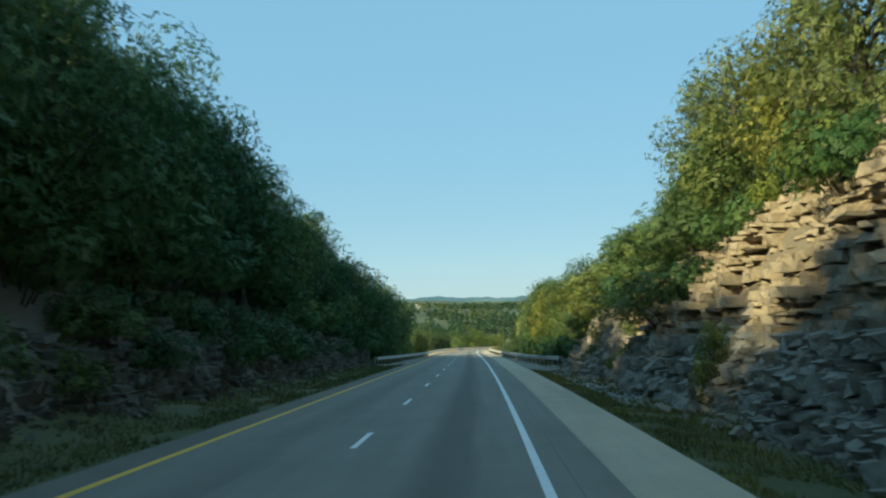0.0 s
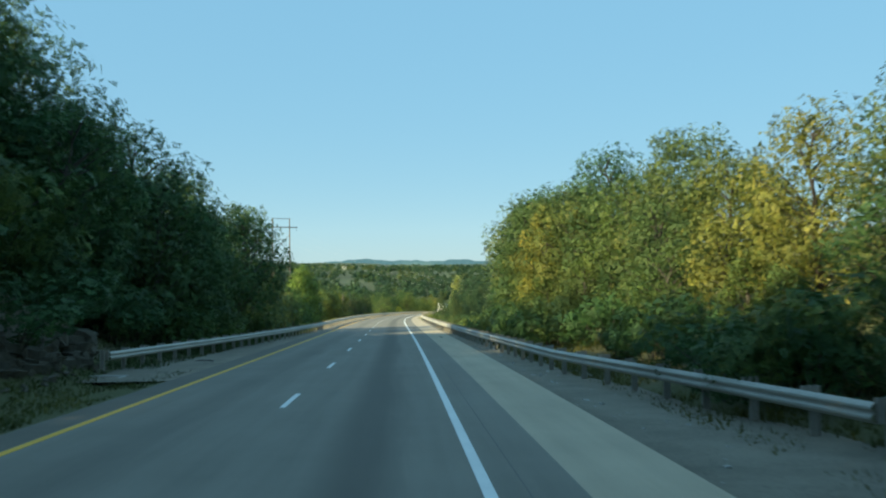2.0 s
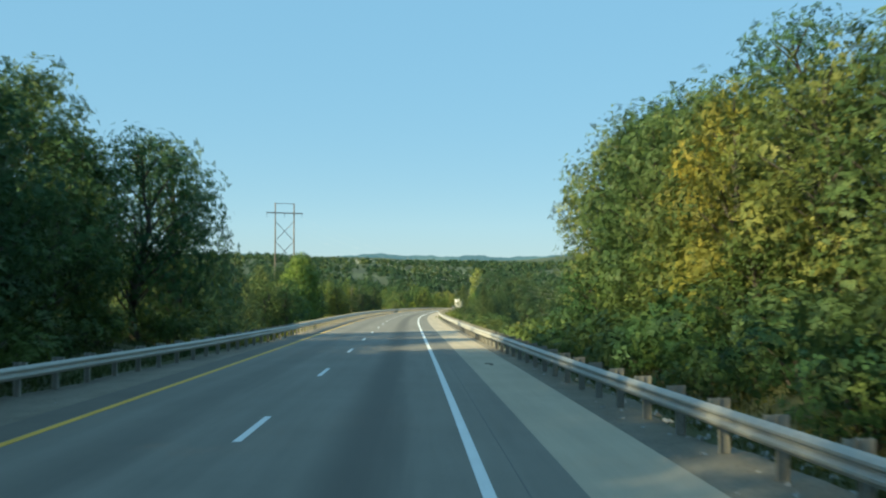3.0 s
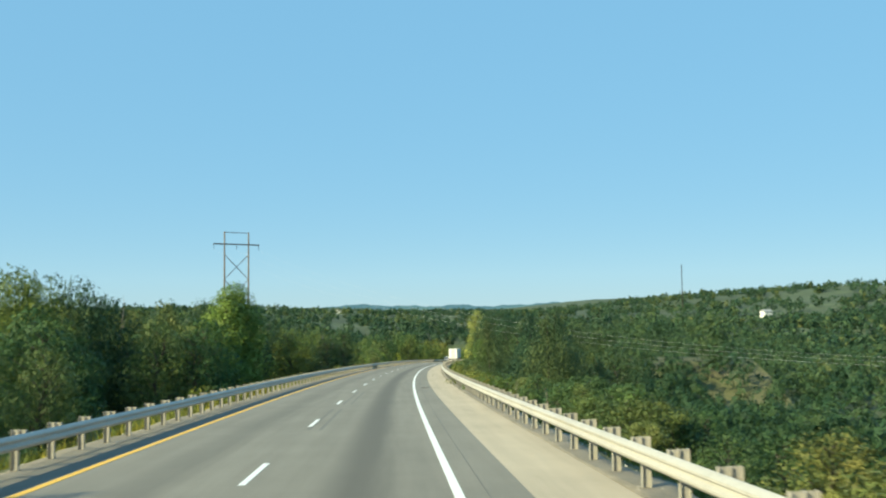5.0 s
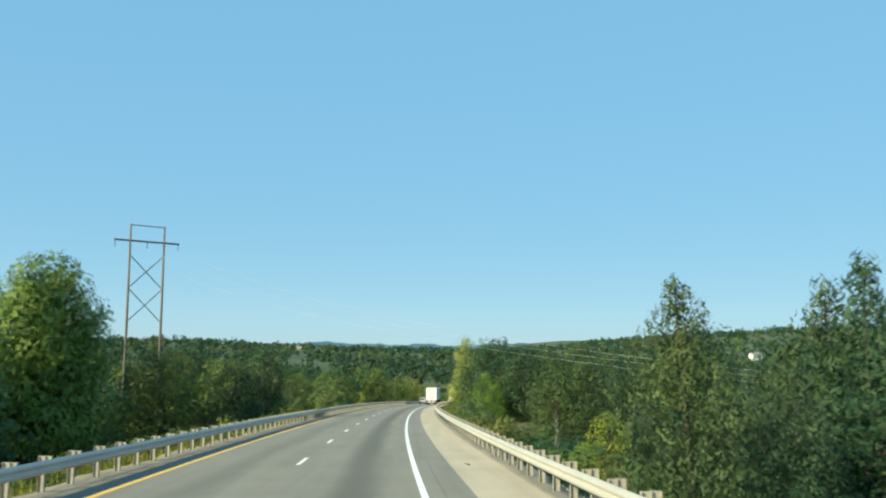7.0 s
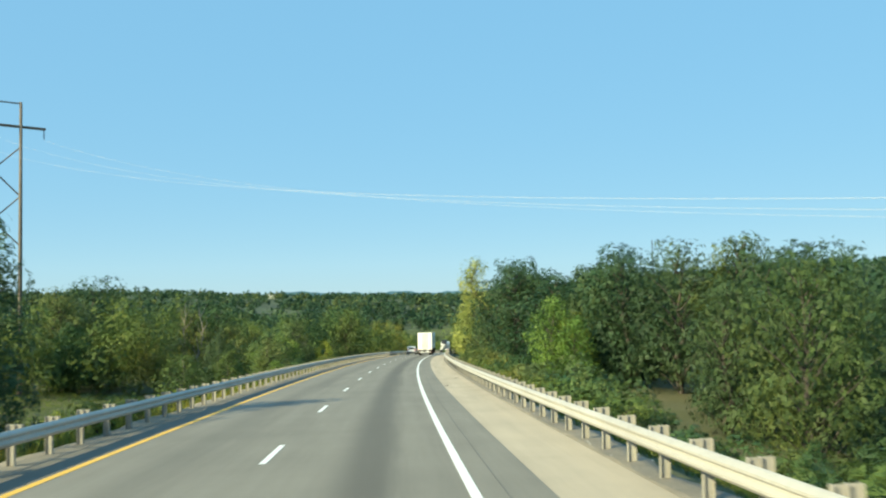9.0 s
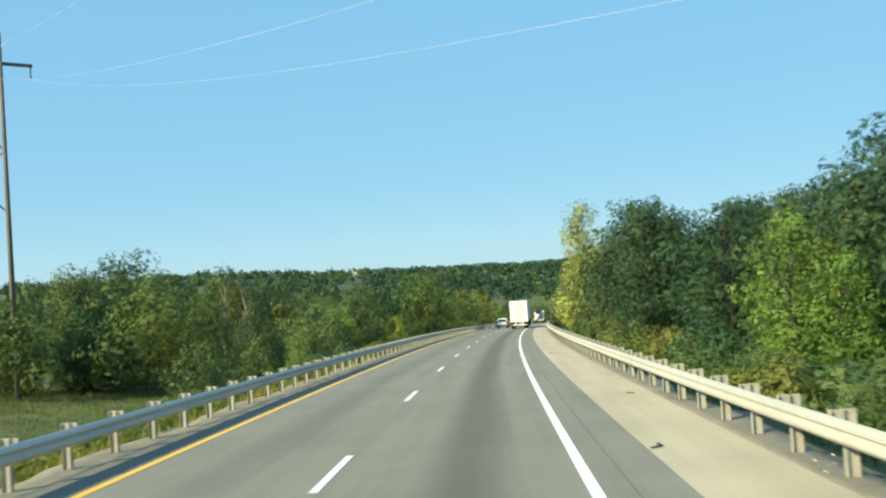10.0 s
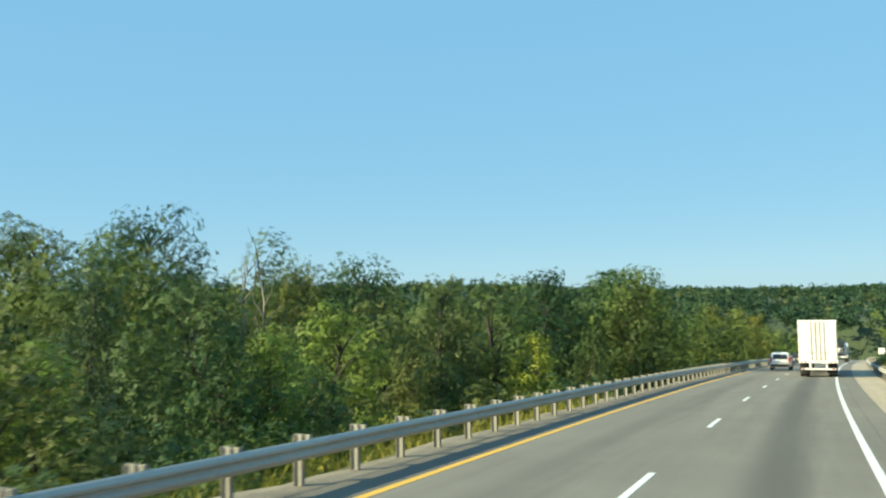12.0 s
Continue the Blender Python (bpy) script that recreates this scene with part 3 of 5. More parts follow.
T_GOLD = [make_tree("tree", "tree with golden yellow autumn leaves beside the road", "tree", 75 + i, 10, 5.6, 1.5, "round", M_LEAF_GOLD, 3400, 0.18, 22, G1) for i in range(2)]
T_BARE = [make_tree("dead_tree", "bare dead tree with thin grey limbs", "dead tree", 81 + i, 10, 4.0, 3.0, "column", M_DEAD, 0, 0.2, 14, G1, M_DEAD) for i in range(2)]
T_SUMAC = [make_tree("tree", "small spreading tree with yellow-green leaves on thin pale stems", "tree", 131 + i, 10, 11, 5.6, "round", M_LEAF_WARM, 3000, 0.32, 20, G1, M_DEAD, 0.55) for i in range(2)]
S_GREEN = [make_shrub("shrub", "leafy green shrub at the edge of the woods", 91 + i, 1.8, 2.4, M_LEAF, 1100, 0.145, G2) for i in range(2)]
S_WARM = [make_shrub("shrub", "yellow-green shrub at the edge of the woods", 95 + i, 1.6, 2.0, M_LEAF_WARM, 1050, 0.135, G2) for i in range(2)]
S_WEED = [make_shrub("weed_clump", "tall yellow-green weeds behind the guardrail", 98 + i, 0.9, 1.3, M_WEED, 600, 0.08, "roadside weeds", "weeds") for i in range(2)]
TALL = {o.name: h for o, h in [(o, 10) for o in T_OAK + T_WARM + T_FAR + T_DEEP + T_BRIGHT + T_CEDAR + T_BARE + T_SUMAC + T_GOLD] + [(o, 14) for o in T_POPLAR] + [(o, 15) for o in T_YELLOW] + [(o, 2.4) for o in S_GREEN] + [(o, 2.0) for o in S_WARM] + [(o, 1.3) for o in S_WEED]}
USED = set()


def stand(proto, s, off, height, rng, wide=1.0, sink=0.15):
    k = height / TALL[proto.name]
    return Matrix.LocRotScale(land(s, off, -sink), Euler((rng.uniform(-0.04, 0.04), rng.uniform(-0.04, 0.04), rng.uniform(0, 6.28))), Vector((k * wide, k * wide, k)))


def plant(proto, s, off, height, rng, wide=1.0, sink=0.15, label=""):
    m = stand(proto, s, off, height, rng, wide, sink)
    if proto.name in USED:
        ob = copy_thing(proto, m @ Matrix.Diagonal((*(1 / v for v in proto.scale), 1)))
    else:
        USED.add(proto.name)
        ob = proto
        ob.matrix_basis = m
    if label:
        ob["label"] = label
    return ob


def band(seed, protos, n, s0, s1, o0, o1, top=None, h=None, wide=(0.85, 1.2), hmin=2.5, joined=""):
    """n plants spread over a stretch; top: the height of their tops over the road, or h: their own heights;
    joined: the label of back rows whose crowns close into woods."""
    rng = random.Random(seed)
    crowns = {}
    for i in range(n):
        s = s0 + (s1 - s0) * (i + rng.random()) / n
        off = rng.uniform(o0, o1)
        if top:
            height = max(hmin, rng.uniform(*top) - float(ground_rel(s, off)))
        else:
            height = rng.uniform(*h)
        proto, w = rng.choice(protos), rng.uniform(*wide)
        if not joined:
            plant(proto, s, off, height, rng, w)
            continue
        m = np.array(stand(proto, s, off, height, rng, w))
        leaves, mat = CROWNS[proto.name]
        nor = leaves[:, 3:] @ np.linalg.inv(m[:3, :3])
        nor /= np.linalg.norm(nor, axis=1)[:, None]
        crowns.setdefault(mat, []).append(np.concatenate([leaves[:, :3] @ m[:3, :3].T + m[:3, 3], nor], 1))
    for mat, rows in crowns.items():
        tagged(piece("woodland", leaf_mesh("woodland", np.concatenate(rows), 3, mat)), joined, "woods", kind="stuff")


MIX = T_OAK * 2 + T_WARM
# mostly yellow-leaved trees, whose paler colour stands in for sunlit crowns
SUNNY = T_WARM * 3 + T_OAK[1:]
# left-hand woods over the cut
band(1, T_OAK, 22, -32, 60, -14, -11.3, top=(14.5, 17.5))
# unseen tall trees, added to keep the sun off the near rock
band(65, T_OAK, 13, -40, 8, -19, -13, top=(19.5, 23), wide=(0.8, 1.0), joined="unseen green woods high over the cut, added for shade")
band(41, T_OAK, 12, 60, 112, -14, -11.5, top=(12, 14))
# back row made extra tall, mostly out of view, to shade the rock opposite
band(2, T_OAK, 15, -20, 46, -22, -15.5, top=(21, 25), wide=(0.7, 0.9), joined="tall green woods at the back of the cut, added for shade")
band(3, T_OAK, 6, 48, 112, -19, -14.5, top=(16, 20), joined="green woods at the back of the cut")
# added row that shades the foot of the trees across the road
band(9, T_OAK, 6, 92, 112, -21, -16.5, top=(16, 18.5), wide=(0.75, 0.95), joined="green woods behind the roadside row, added for shade")
band(4, S_GREEN, 40, -6, 112, -12.2, -9.6, h=(1.8, 3.6), wide=(0.9, 1.5))
band(62, S_GREEN, 44, -14, 112, -15.5, -12, h=(3.0, 5.2), wide=(0.9, 1.4))
band(5, T_OAK, 10, 106, 132, -12.5, -9.8, top=(7.5, 11), wide=(0.8, 1.05))
band(6, T_OAK, 6, 104, 138, -22, -13, top=(11, 15), joined="green woods behind the roadside trees")
band(7, S_GREEN, 14, 98, 146, -10.5, -8.4, h=(1.8, 3.2), wide=(0.9, 1.3))
# left-hand valley woods
band(8, T_FAR, 28, 152, 298, -34, -17, top=(3.0, 8.5))
band(61, T_DEEP + T_FAR, 20, 236, 300, -46, -29, top=(9.5, 13.5), wide=(0.65, 0.9), joined="tall green woods in the valley")
band(63, T_DEEP + T_FAR, 12, 302, 352, -66, -48, top=(7.5, 11), wide=(0.8, 1.1), joined="deep green woods past the meadow")
band(10, S_GREEN + S_WARM, 26, 148, 300, -14, -9, h=(1.2, 2.6), wide=(0.9, 1.5))
band(11, T_FAR, 8, 394, 420, -68, -50, top=(3.0, 8.0), wide=(0.9, 1.3), joined="green woods behind the pylon field")
band(57, S_WEED, 60, 316, 374, -26, -10, h=(0.8, 1.7), wide=(1.3, 2.4))
band(53, T_FAR, 12, 372, 404, -26, -13, top=(1.5, 6.5), wide=(0.8, 1.3))
band(49, T_FAR, 14, 402, 442, -34, -12, top=(4, 9.5), wide=(0.75, 1.25))
band(13, T_FAR, 8, 440, 560, -30, -11, top=(7, 12.5), joined="green woods at the far bend")
band(54, S_WARM, 8, 352, 368, -16, -9, h=(1.2, 2.2), wide=(0.9, 1.4))
band(14, S_GREEN + S_WARM, 26, 362, 520, -13, -7.6, h=(1.4, 3.4), wide=(0.9, 1.5))
band(15, S_WEED, 110, 190, 385, -10.5, -6.4, h=(0.7, 1.7), wide=(0.9, 1.7))
# right-hand woods over the rock
# yellow-leaved trees favoured here too, so the colour itself looks sunlit
band(21, T_WARM * 2 + T_OAK, 16, -20, 50, 13.4, 16, top=(14, 17))
band(42, MIX, 4, 50, 66, 13, 15.5, top=(8.5, 11))
band(22, MIX, 9, -20, 70, 17, 23, top=(16, 21), joined="mixed green woods above the rock face")
band(23, S_GREEN + S_WARM, 20, -10, 64, 12.3, 14, h=(1.4, 3.0))
band(36, T_WARM + T_OAK, 6, 36, 52, 12.2, 13.6, top=(9, 12), wide=(0.9, 1.15))
band(50, T_WARM + T_OAK, 4, 53, 68, 12.2, 13.6, top=(6.5, 8.6), wide=(0.9, 1.15))
band(37, S_GREEN + S_WARM, 20, 33, 68, 11.0, 13.2, h=(1.8, 3.4), wide=(1.0, 1.5))
band(24, SUNNY, 10, 68, 104, 13, 15.5, top=(7, 8.6))
band(43, SUNNY, 6, 104, 124, 12.8, 15, top=(9, 10.5))
band(44, SUNNY, 7, 122, 138, 12.8, 14.8, top=(9.5, 12.0))
band(67, T_OAK + T_DEEP, 5, 139, 148, 13.8, 17, top=(4.5, 7.0), wide=(0.85, 1.05))
band(66, S_GREEN, 18, 110, 147, 9.1, 10.6, h=(1.5, 2.6), wide=(0.9, 1.3))
band(45, T_OAK, 16, 68, 147, 11.4, 13, h=(2.6, 4.6), wide=(1.0, 1.4), hmin=2)
band(25, MIX, 4, 62, 108, 17, 25, top=(9, 11), joined="mixed woods behind the sunny trees")
band(46, SUNNY, 6, 108, 138, 16.5, 23, top=(12, 14.8), joined="yellow-green woods behind the sunny trees")
band(26, S_GREEN, 26, 67, 148, 10.4, 11.8, h=(1.5, 3.0), wide=(0.9, 1.3))
# right-hand valley
band(27, T_FAR, 12, 150, 200, 15, 36, top=(-3.5, -1.2))
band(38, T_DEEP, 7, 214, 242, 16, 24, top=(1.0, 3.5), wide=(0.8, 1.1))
band(39, T_WARM + T_OAK, 14, 156, 205, 10.2, 14, h=(2.0, 3.6), wide=(1.0, 1.4), hmin=1.8)
band(28, S_WARM + S_GREEN, 28, 146, 300, 9.5, 15, h=(1.2, 2.6), wide=(0.9, 1.5))
band(29, T_CEDAR, 16, 208, 240, 11.2, 18, top=(0.2, 3.6), wide=(0.85, 1.2))
band(64, S_WEED, 30, 199, 224, 8.2, 10.8, h=(1.0, 1.9), wide=(1.2, 2.0))
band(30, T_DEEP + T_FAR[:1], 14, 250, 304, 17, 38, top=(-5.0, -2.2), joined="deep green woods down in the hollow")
band(51, S_GREEN + S_WARM, 28, 244, 304, 13, 26, h=(2.0, 4.2), wide=(1.1, 1.8))
band(52, S_GREEN + S_WARM, 12, 40, 66, 12.4, 14.5, h=(1.6, 3.0), wide=(1.1, 1.6))
band(40, S_GREEN, 18, 292, 345, 9.5, 17, h=(1.2, 2.0), wide=(1.1, 1.7))
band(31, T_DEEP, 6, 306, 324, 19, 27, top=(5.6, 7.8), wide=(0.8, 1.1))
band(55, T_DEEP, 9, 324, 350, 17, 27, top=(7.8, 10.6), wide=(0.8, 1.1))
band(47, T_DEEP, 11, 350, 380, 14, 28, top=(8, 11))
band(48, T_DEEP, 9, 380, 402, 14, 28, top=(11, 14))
band(32, T_FAR, 5, 404, 540, 10.2, 26, top=(7, 12))
band(33, S_GREEN + S_WARM, 26, 300, 520, 8.9, 11.5, h=(1.3, 2.8))
band(35, S_WEED, 30, 300, 345, 8.0, 10.5, h=(0.7, 1.6), wide=(0.9, 1.5))
rg = random.Random(7)
for proto, s, off, top in [
    (T_CEDAR[0], 215, 12.3, 5.5), (T_CEDAR[1], 205, 12.3, 4.8), (T_CEDAR[2], 207.5, 14, 3.6), (T_CEDAR[2], 232.9, 10.9, 5.7), (T_CEDAR[1], 228, 15.6, 5.0), (T_CEDAR[0], 236.1, 17.6, 7.0), (T_CEDAR[1], 241, 18.5, 6.8), (T_CEDAR[2], 222, 13.8, 4.2),
    (T_SUMAC[0], 184, 10.6, 0.6), (T_SUMAC[1], 187.5, 12.6, 0.9), (T_SUMAC[0], 194, 12.4, 1.1), (T_SUMAC[1], 197, 10.0, 0.4), (T_SUMAC[1], 179.5, 11.4, 0.7), (T_SUMAC[0], 175, 10.0, 0.3), (T_SUMAC[0], 201.5, 10.6, 0.9), (T_BARE[0], 199.5, 9.6, 0.9), (T_BARE[1], 191, 9.8, 0.7), (T_BARE[1], 203.5, 9.9, 0.5),
    (T_POPLAR[0], 279.4, -23.6, 14.4), (T_POPLAR[0], 276.5, -24.9, 13.6), (T_YELLOW[0], 403.6, 12.1, 16.8), (T_YELLOW[0], 404, 9.8, 10.0), (T_DEEP[0], 402, 18.6, 16.0),
    (T_BRIGHT[0], 331.8, 13.4, 5.9), (T_BRIGHT[1], 333.6, 14.8, 4.8), (T_BRIGHT[0], 330.6, 14.6, 4.2), (T_BRIGHT[1], 290, 22, 1.5), (T_DEEP[2], 423, -57, 16.6), (T_BARE[0], 410, -33.5, 10.6), (T_BARE[1], 412.5, -36.5, 10.8),
    (T_BARE[1], 262, 12.5, 1.5), (T_OAK[3], 142.4, -11.4, 13.4), (T_OAK[1], 127.5, 13.4, 12.0), (T_WARM[1], 122.5, 12.4, 10.0), (T_GOLD[0], 114.5, 11.8, 9.0), (T_GOLD[1], 118.2, 12.6, 9.8), (T_DEEP[1], 296.8, -10.3, 7.3), (T_DEEP[0], 292.6, -12.4, 6.0), (T_OAK[0], 125, 18.5, 14.8), (T_FAR[1], 455, -17.7, 12.2), (T_WARM[0], 428, -35, 11.6), (T_WARM[1], 424, -38, 10.6), (T_WARM[0], 412, -57, 13.8), (T_WARM[1], 408, -54, 12.6), (T_DEEP[1], 436, -20.4, 10.6), (T_FAR[0], 438.3, -12.8, 10.4), (T_FAR[2], 442, -14.5, 10.8), (T_CEDAR[0], 176, -13.5, 4.5), (T_CEDAR[1], 158, -12, 6.0), (T_CEDAR[0], 292, -22, 5.5), (T_BARE[0], 262, -34, 10.5), (T_CEDAR[1], 386, -24, 5.5), (T_OAK[3], 27, 9.7, 3.0), (T_WARM[1], 46, 10.6, 3.2), (T_OAK[1], 62, 10.2, 3.2), (T_BRIGHT[0], 213, 9.8, -0.2), (T_BRIGHT[1], 376, -15.5, 3.0), (T_BRIGHT[0], 383, -13, 3.4), (T_BRIGHT[1], 393, -17, 5.0), (T_BRIGHT[0], 409, -12.5, 3.6), (T_BRIGHT[1], 350, -9.3, 1.3), (T_WARM[0], 241, 10.6, 0.4), (T_BRIGHT[0], 249, 11.5, 0.2), (T_BRIGHT[1], 256, 13, 0.2), (T_BRIGHT[0], 204, 10.2, -0.4), (T_WARM[1], 199, 10.8, 0.2), (T_BRIGHT[1], 190, 11.6, 0.2), (T_BRIGHT[1], 302, -9.5, 0.4),
]:
    plant(proto, s, off, top - float(ground_rel(s, off)), rg, 1.1 if proto in T_CEDAR else 1.35 if proto in T_YELLOW else 1.0)

for s, off in ((40.5, 10.2), (44, 9.9), (47.5, 10.9), (51.5, 10.1), (54, 10.7), (57.5, 10.0), (36, 10.4), (60.5, 10.6)):
    plant(rg.choice(S_WARM + S_GREEN), s, off, rg.uniform(0.9, 1.6), rg, 1.1, -0.25)


# ---- woods too thick to count ----
def woodland(name, label, seed, spots, leaves, size, mat):
    """spots: rows of x, y, z of the foot, height and width. One mesh of joined crowns."""
    rng = np.random.RandomState(seed)
    V = []
    for x, y, z, h, w in spots:
        c = [(x + rng.normal() * w * 0.22, y + rng.normal() * w * 0.22, z + h * u) for u in (0.25, 0.42, 0.58, 0.72, 0.86)]
        r = [(w * k, w * k, h * 0.17) for k in (0.42, 0.46, 0.42, 0.34, 0.22)]
        V.append(leaf_verts(rng, c, r, leaves, size))
    V = np.concatenate(V)
    return tagged(piece(name, leaf_mesh(name, V, 3, mat)), label, "woods", kind="stuff")


def spots_near(seed, n, s0, s1, o0, o1, h0, h1, clear=None):
    r = np.random.RandomState(seed)
    out = []
    for _ in range(n):
        s, o = r.uniform(s0, s1), r.uniform(o0, o1)
        if clear and clear[0] < s < clear[1] and clear[2] < o < clear[3]:
            continue
        p = road_np(s, o)
        z = p[2] + float(ground_rel(s, o)) if abs(o) < 66 else float(far_z(p[0], p[1]))
        if abs(o) >= 66 and abs(o) < 95:
            z = min(z, float(road_np(s, np.sign(o) * 70.0)[2] + ground_rel(s, np.sign(o) * 70.0))) - 0.5
        h = r.uniform(h0, h1)
        out.append((p[0], p[1], z - 0.3, h, h * r.uniform(0.55, 0.85)))
    return out


CLEAR = (298, 390, -64, 0)
# hidden hilltop woods, added so that the road in the cut lies in shade
woodland("woodland", "dense green woods added over the cut for shade", 1, spots_near(1, 210, -118, 112, -69, -19, 10, 13.5) , 340, 0.5, M_LEAF_FAR)
# denser hidden rows, added to block sun from the rock and the verge
woodland("woodland", "dense green woods added close over the cut for shade", 21, spots_near(20, 36, 28, 66, -26, -17, 11.5, 14) + spots_near(24, 6, 4, 16, -26, -17, 11.5, 13.5) + spots_near(22, 34, 66, 114, -25, -16, 9, 11.5), 1100, 0.3, M_LEAF)
woodland("woodland", "green woods on the hillside above the rock", 2, spots_near(2, 110, -80, 150, 24, 68, 6, 9), 420, 0.42, M_LEAF_FAR)
woodland("woodland", "green valley woods below the road", 3, spots_near(3, 70, 152, 360, -60, -34, 11, 17.5, CLEAR), 1100, 0.38, M_LEAF)
woodland("woodland", "yellow-green valley woods below the road", 4, spots_near(4, 34, 152, 640, -60, -36, 8, 14, CLEAR), 1100, 0.38, M_LEAF_WARM)
woodland("woodland", "tall green woods along the valley side", 9, spots_near(9, 76, 388, 660, -62, -36, 11, 17.5), 1150, 0.38, M_LEAF)
woodland("woodland", "deeper green valley woods", 10, spots_near(10, 260, 150, 680, -140, -60, 9, 15), 320, 0.62, M_LEAF_FAR)
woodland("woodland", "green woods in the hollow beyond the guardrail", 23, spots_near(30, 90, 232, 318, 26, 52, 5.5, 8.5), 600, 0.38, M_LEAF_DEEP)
woodland("woodland", "green valley woods beyond the shoulder", 5, spots_near(5, 300, 150, 335, 40, 150, 7, 10), 300, 0.55, M_LEAF_FAR)
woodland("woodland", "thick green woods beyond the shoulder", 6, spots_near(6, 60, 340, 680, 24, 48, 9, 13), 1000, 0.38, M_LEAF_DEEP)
woodland("woodland", "deeper green woods beyond the shoulder", 11, spots_near(11, 260, 325, 720, 48, 160, 10, 14.5), 300, 0.6, M_LEAF_FAR)
woodland("woodland", "green woods round the far bend", 12, spots_near(14, 26, 440, 560, -30, -12.5, 9, 14) + spots_near(15, 30, 404, 560, 12.5, 26, 8, 12.5) + spots_near(12, 70, 560, 790, 11, 40, 8, 13) + spots_near(13, 70, 560, 790, -40, -12, 9, 14), 560, 0.45, M_LEAF)


def spots_far(seed, n):
    r = np.random.RandomState(seed)
    y = 90 + 1900 * r.rand(4 * n) ** 1.3
    x = r.uniform(-1, 1, 4 * n) * (260 + 0.62 * y)
    s, o = to_line(x, y)
    keep = ~((np.abs(o) < 100) & (s < 800)) & ~((wave(x, y, 260, 12) > 0.62) & (y > 620))
    u = np.clip(((345 - x) * 0.34 + (975 - y) * 0.94), -12, 120)  # the yard in front of the house
    keep &= np.hypot(x - (345 - 0.34 * u), y - (975 - 0.94 * u)) > 15
    x, y = x[keep][:n], y[keep][:n]
    h = r.uniform(8, 12.5, len(x))
    return np.stack([x, y, far_z(x, y) - 0.4, h, h * r.uniform(0.7, 1.1, len(x))], -1)


def spots_mid(seed, n):
    r = np.random.RandomState(seed)
    x, y = r.uniform(-330, 330, n), r.uniform(330, 1000, n)
    s, o = to_line(x, y)
    keep = ~((np.abs(o) < 96) & (s < 800)) & (np.hypot(x - 330, y - 930) > 70)
    x, y = x[keep], y[keep]
    h = r.uniform(8, 13, len(x))
    return np.stack([x, y, far_z(x, y) - 0.4, h, h * r.uniform(0.7, 1.0, len(x))], -1)


woodland("woodland", "green woods filling the valley floor", 31, spots_mid(31, 1300), 80, 1.3, M_HILL)
woodland("woodland", "distant green woods on the hills", 7, spots_far(7, 4800), 54, 1.8, M_HILL)
woodland("woodland", "distant yellow-green woods on the hills", 8, spots_far(8, 1300), 54, 1.8, M_HILL_WARM)


# ---- gravel under the rails ----
def line_r(s):
    return float(np.interp(s, [70, 74, 88, 110, 140, 800], [9.6, 9.2, 7.5, 6.9, 6.5, 6.44]))


def line_l(s):
    return float(np.interp(s, [80, 92, 100, 108, 125, 145, 800], [-7.9, -7.75, -7.1, -6.4, -5.4, -4.85, -4.8]))


def gravel_verge(s0, s1, inner, line, past, label):
    """A gravel sheet from the pavement's edge to just behind a guardrail, with an uneven outer edge."""
    r = np.random.RandomState(int(s0))
    ss = np.arange(s0, s1, 1.0)
    V = []
    for s in ss:
        outer = line(s) + past * (1 + 0.25 * math.sin(s * 0.7) + r.uniform(-0.15, 0.15))
        for k in (0, 0.02, 0.3, 0.6, 0.9, 1.0):
            off = inner + (outer - inner) * k
            up = -0.03 if k < 0.95 else -0.22
            V.append(road(s, off, (-0.2 if k == 0 else up) + (r.uniform(-0.015, 0.015) if 0.1 < k < 0.95 else 0)))
    F = grid_faces(len(ss), 6)
    g = piece("gravel_verge", mesh_of("gravel_verge", V, F if past < 0 else F[:, ::-1], M_GRAVEL, soft=True))
    tagged(g, label, "gravel", kind="structure")


gravel_verge(62, 760, 6.38, line_r, 0.8, "dusty brown gravel verge under the guardrail")
gravel_verge(88, 760, -4.53, line_l, -0.75, "pale dusty gravel verge under the guardrail")


# ---- guardrails ----
BEAM = [(0.0, 0.0), (0.035, 0.02), (0.08, 0.065), (0.08, 0.1), (0.035, 0.14), (0.03, 0.17), (0.08, 0.21), (0.08, 0.245), (0.035, 0.29), (0.0, 0.31)]


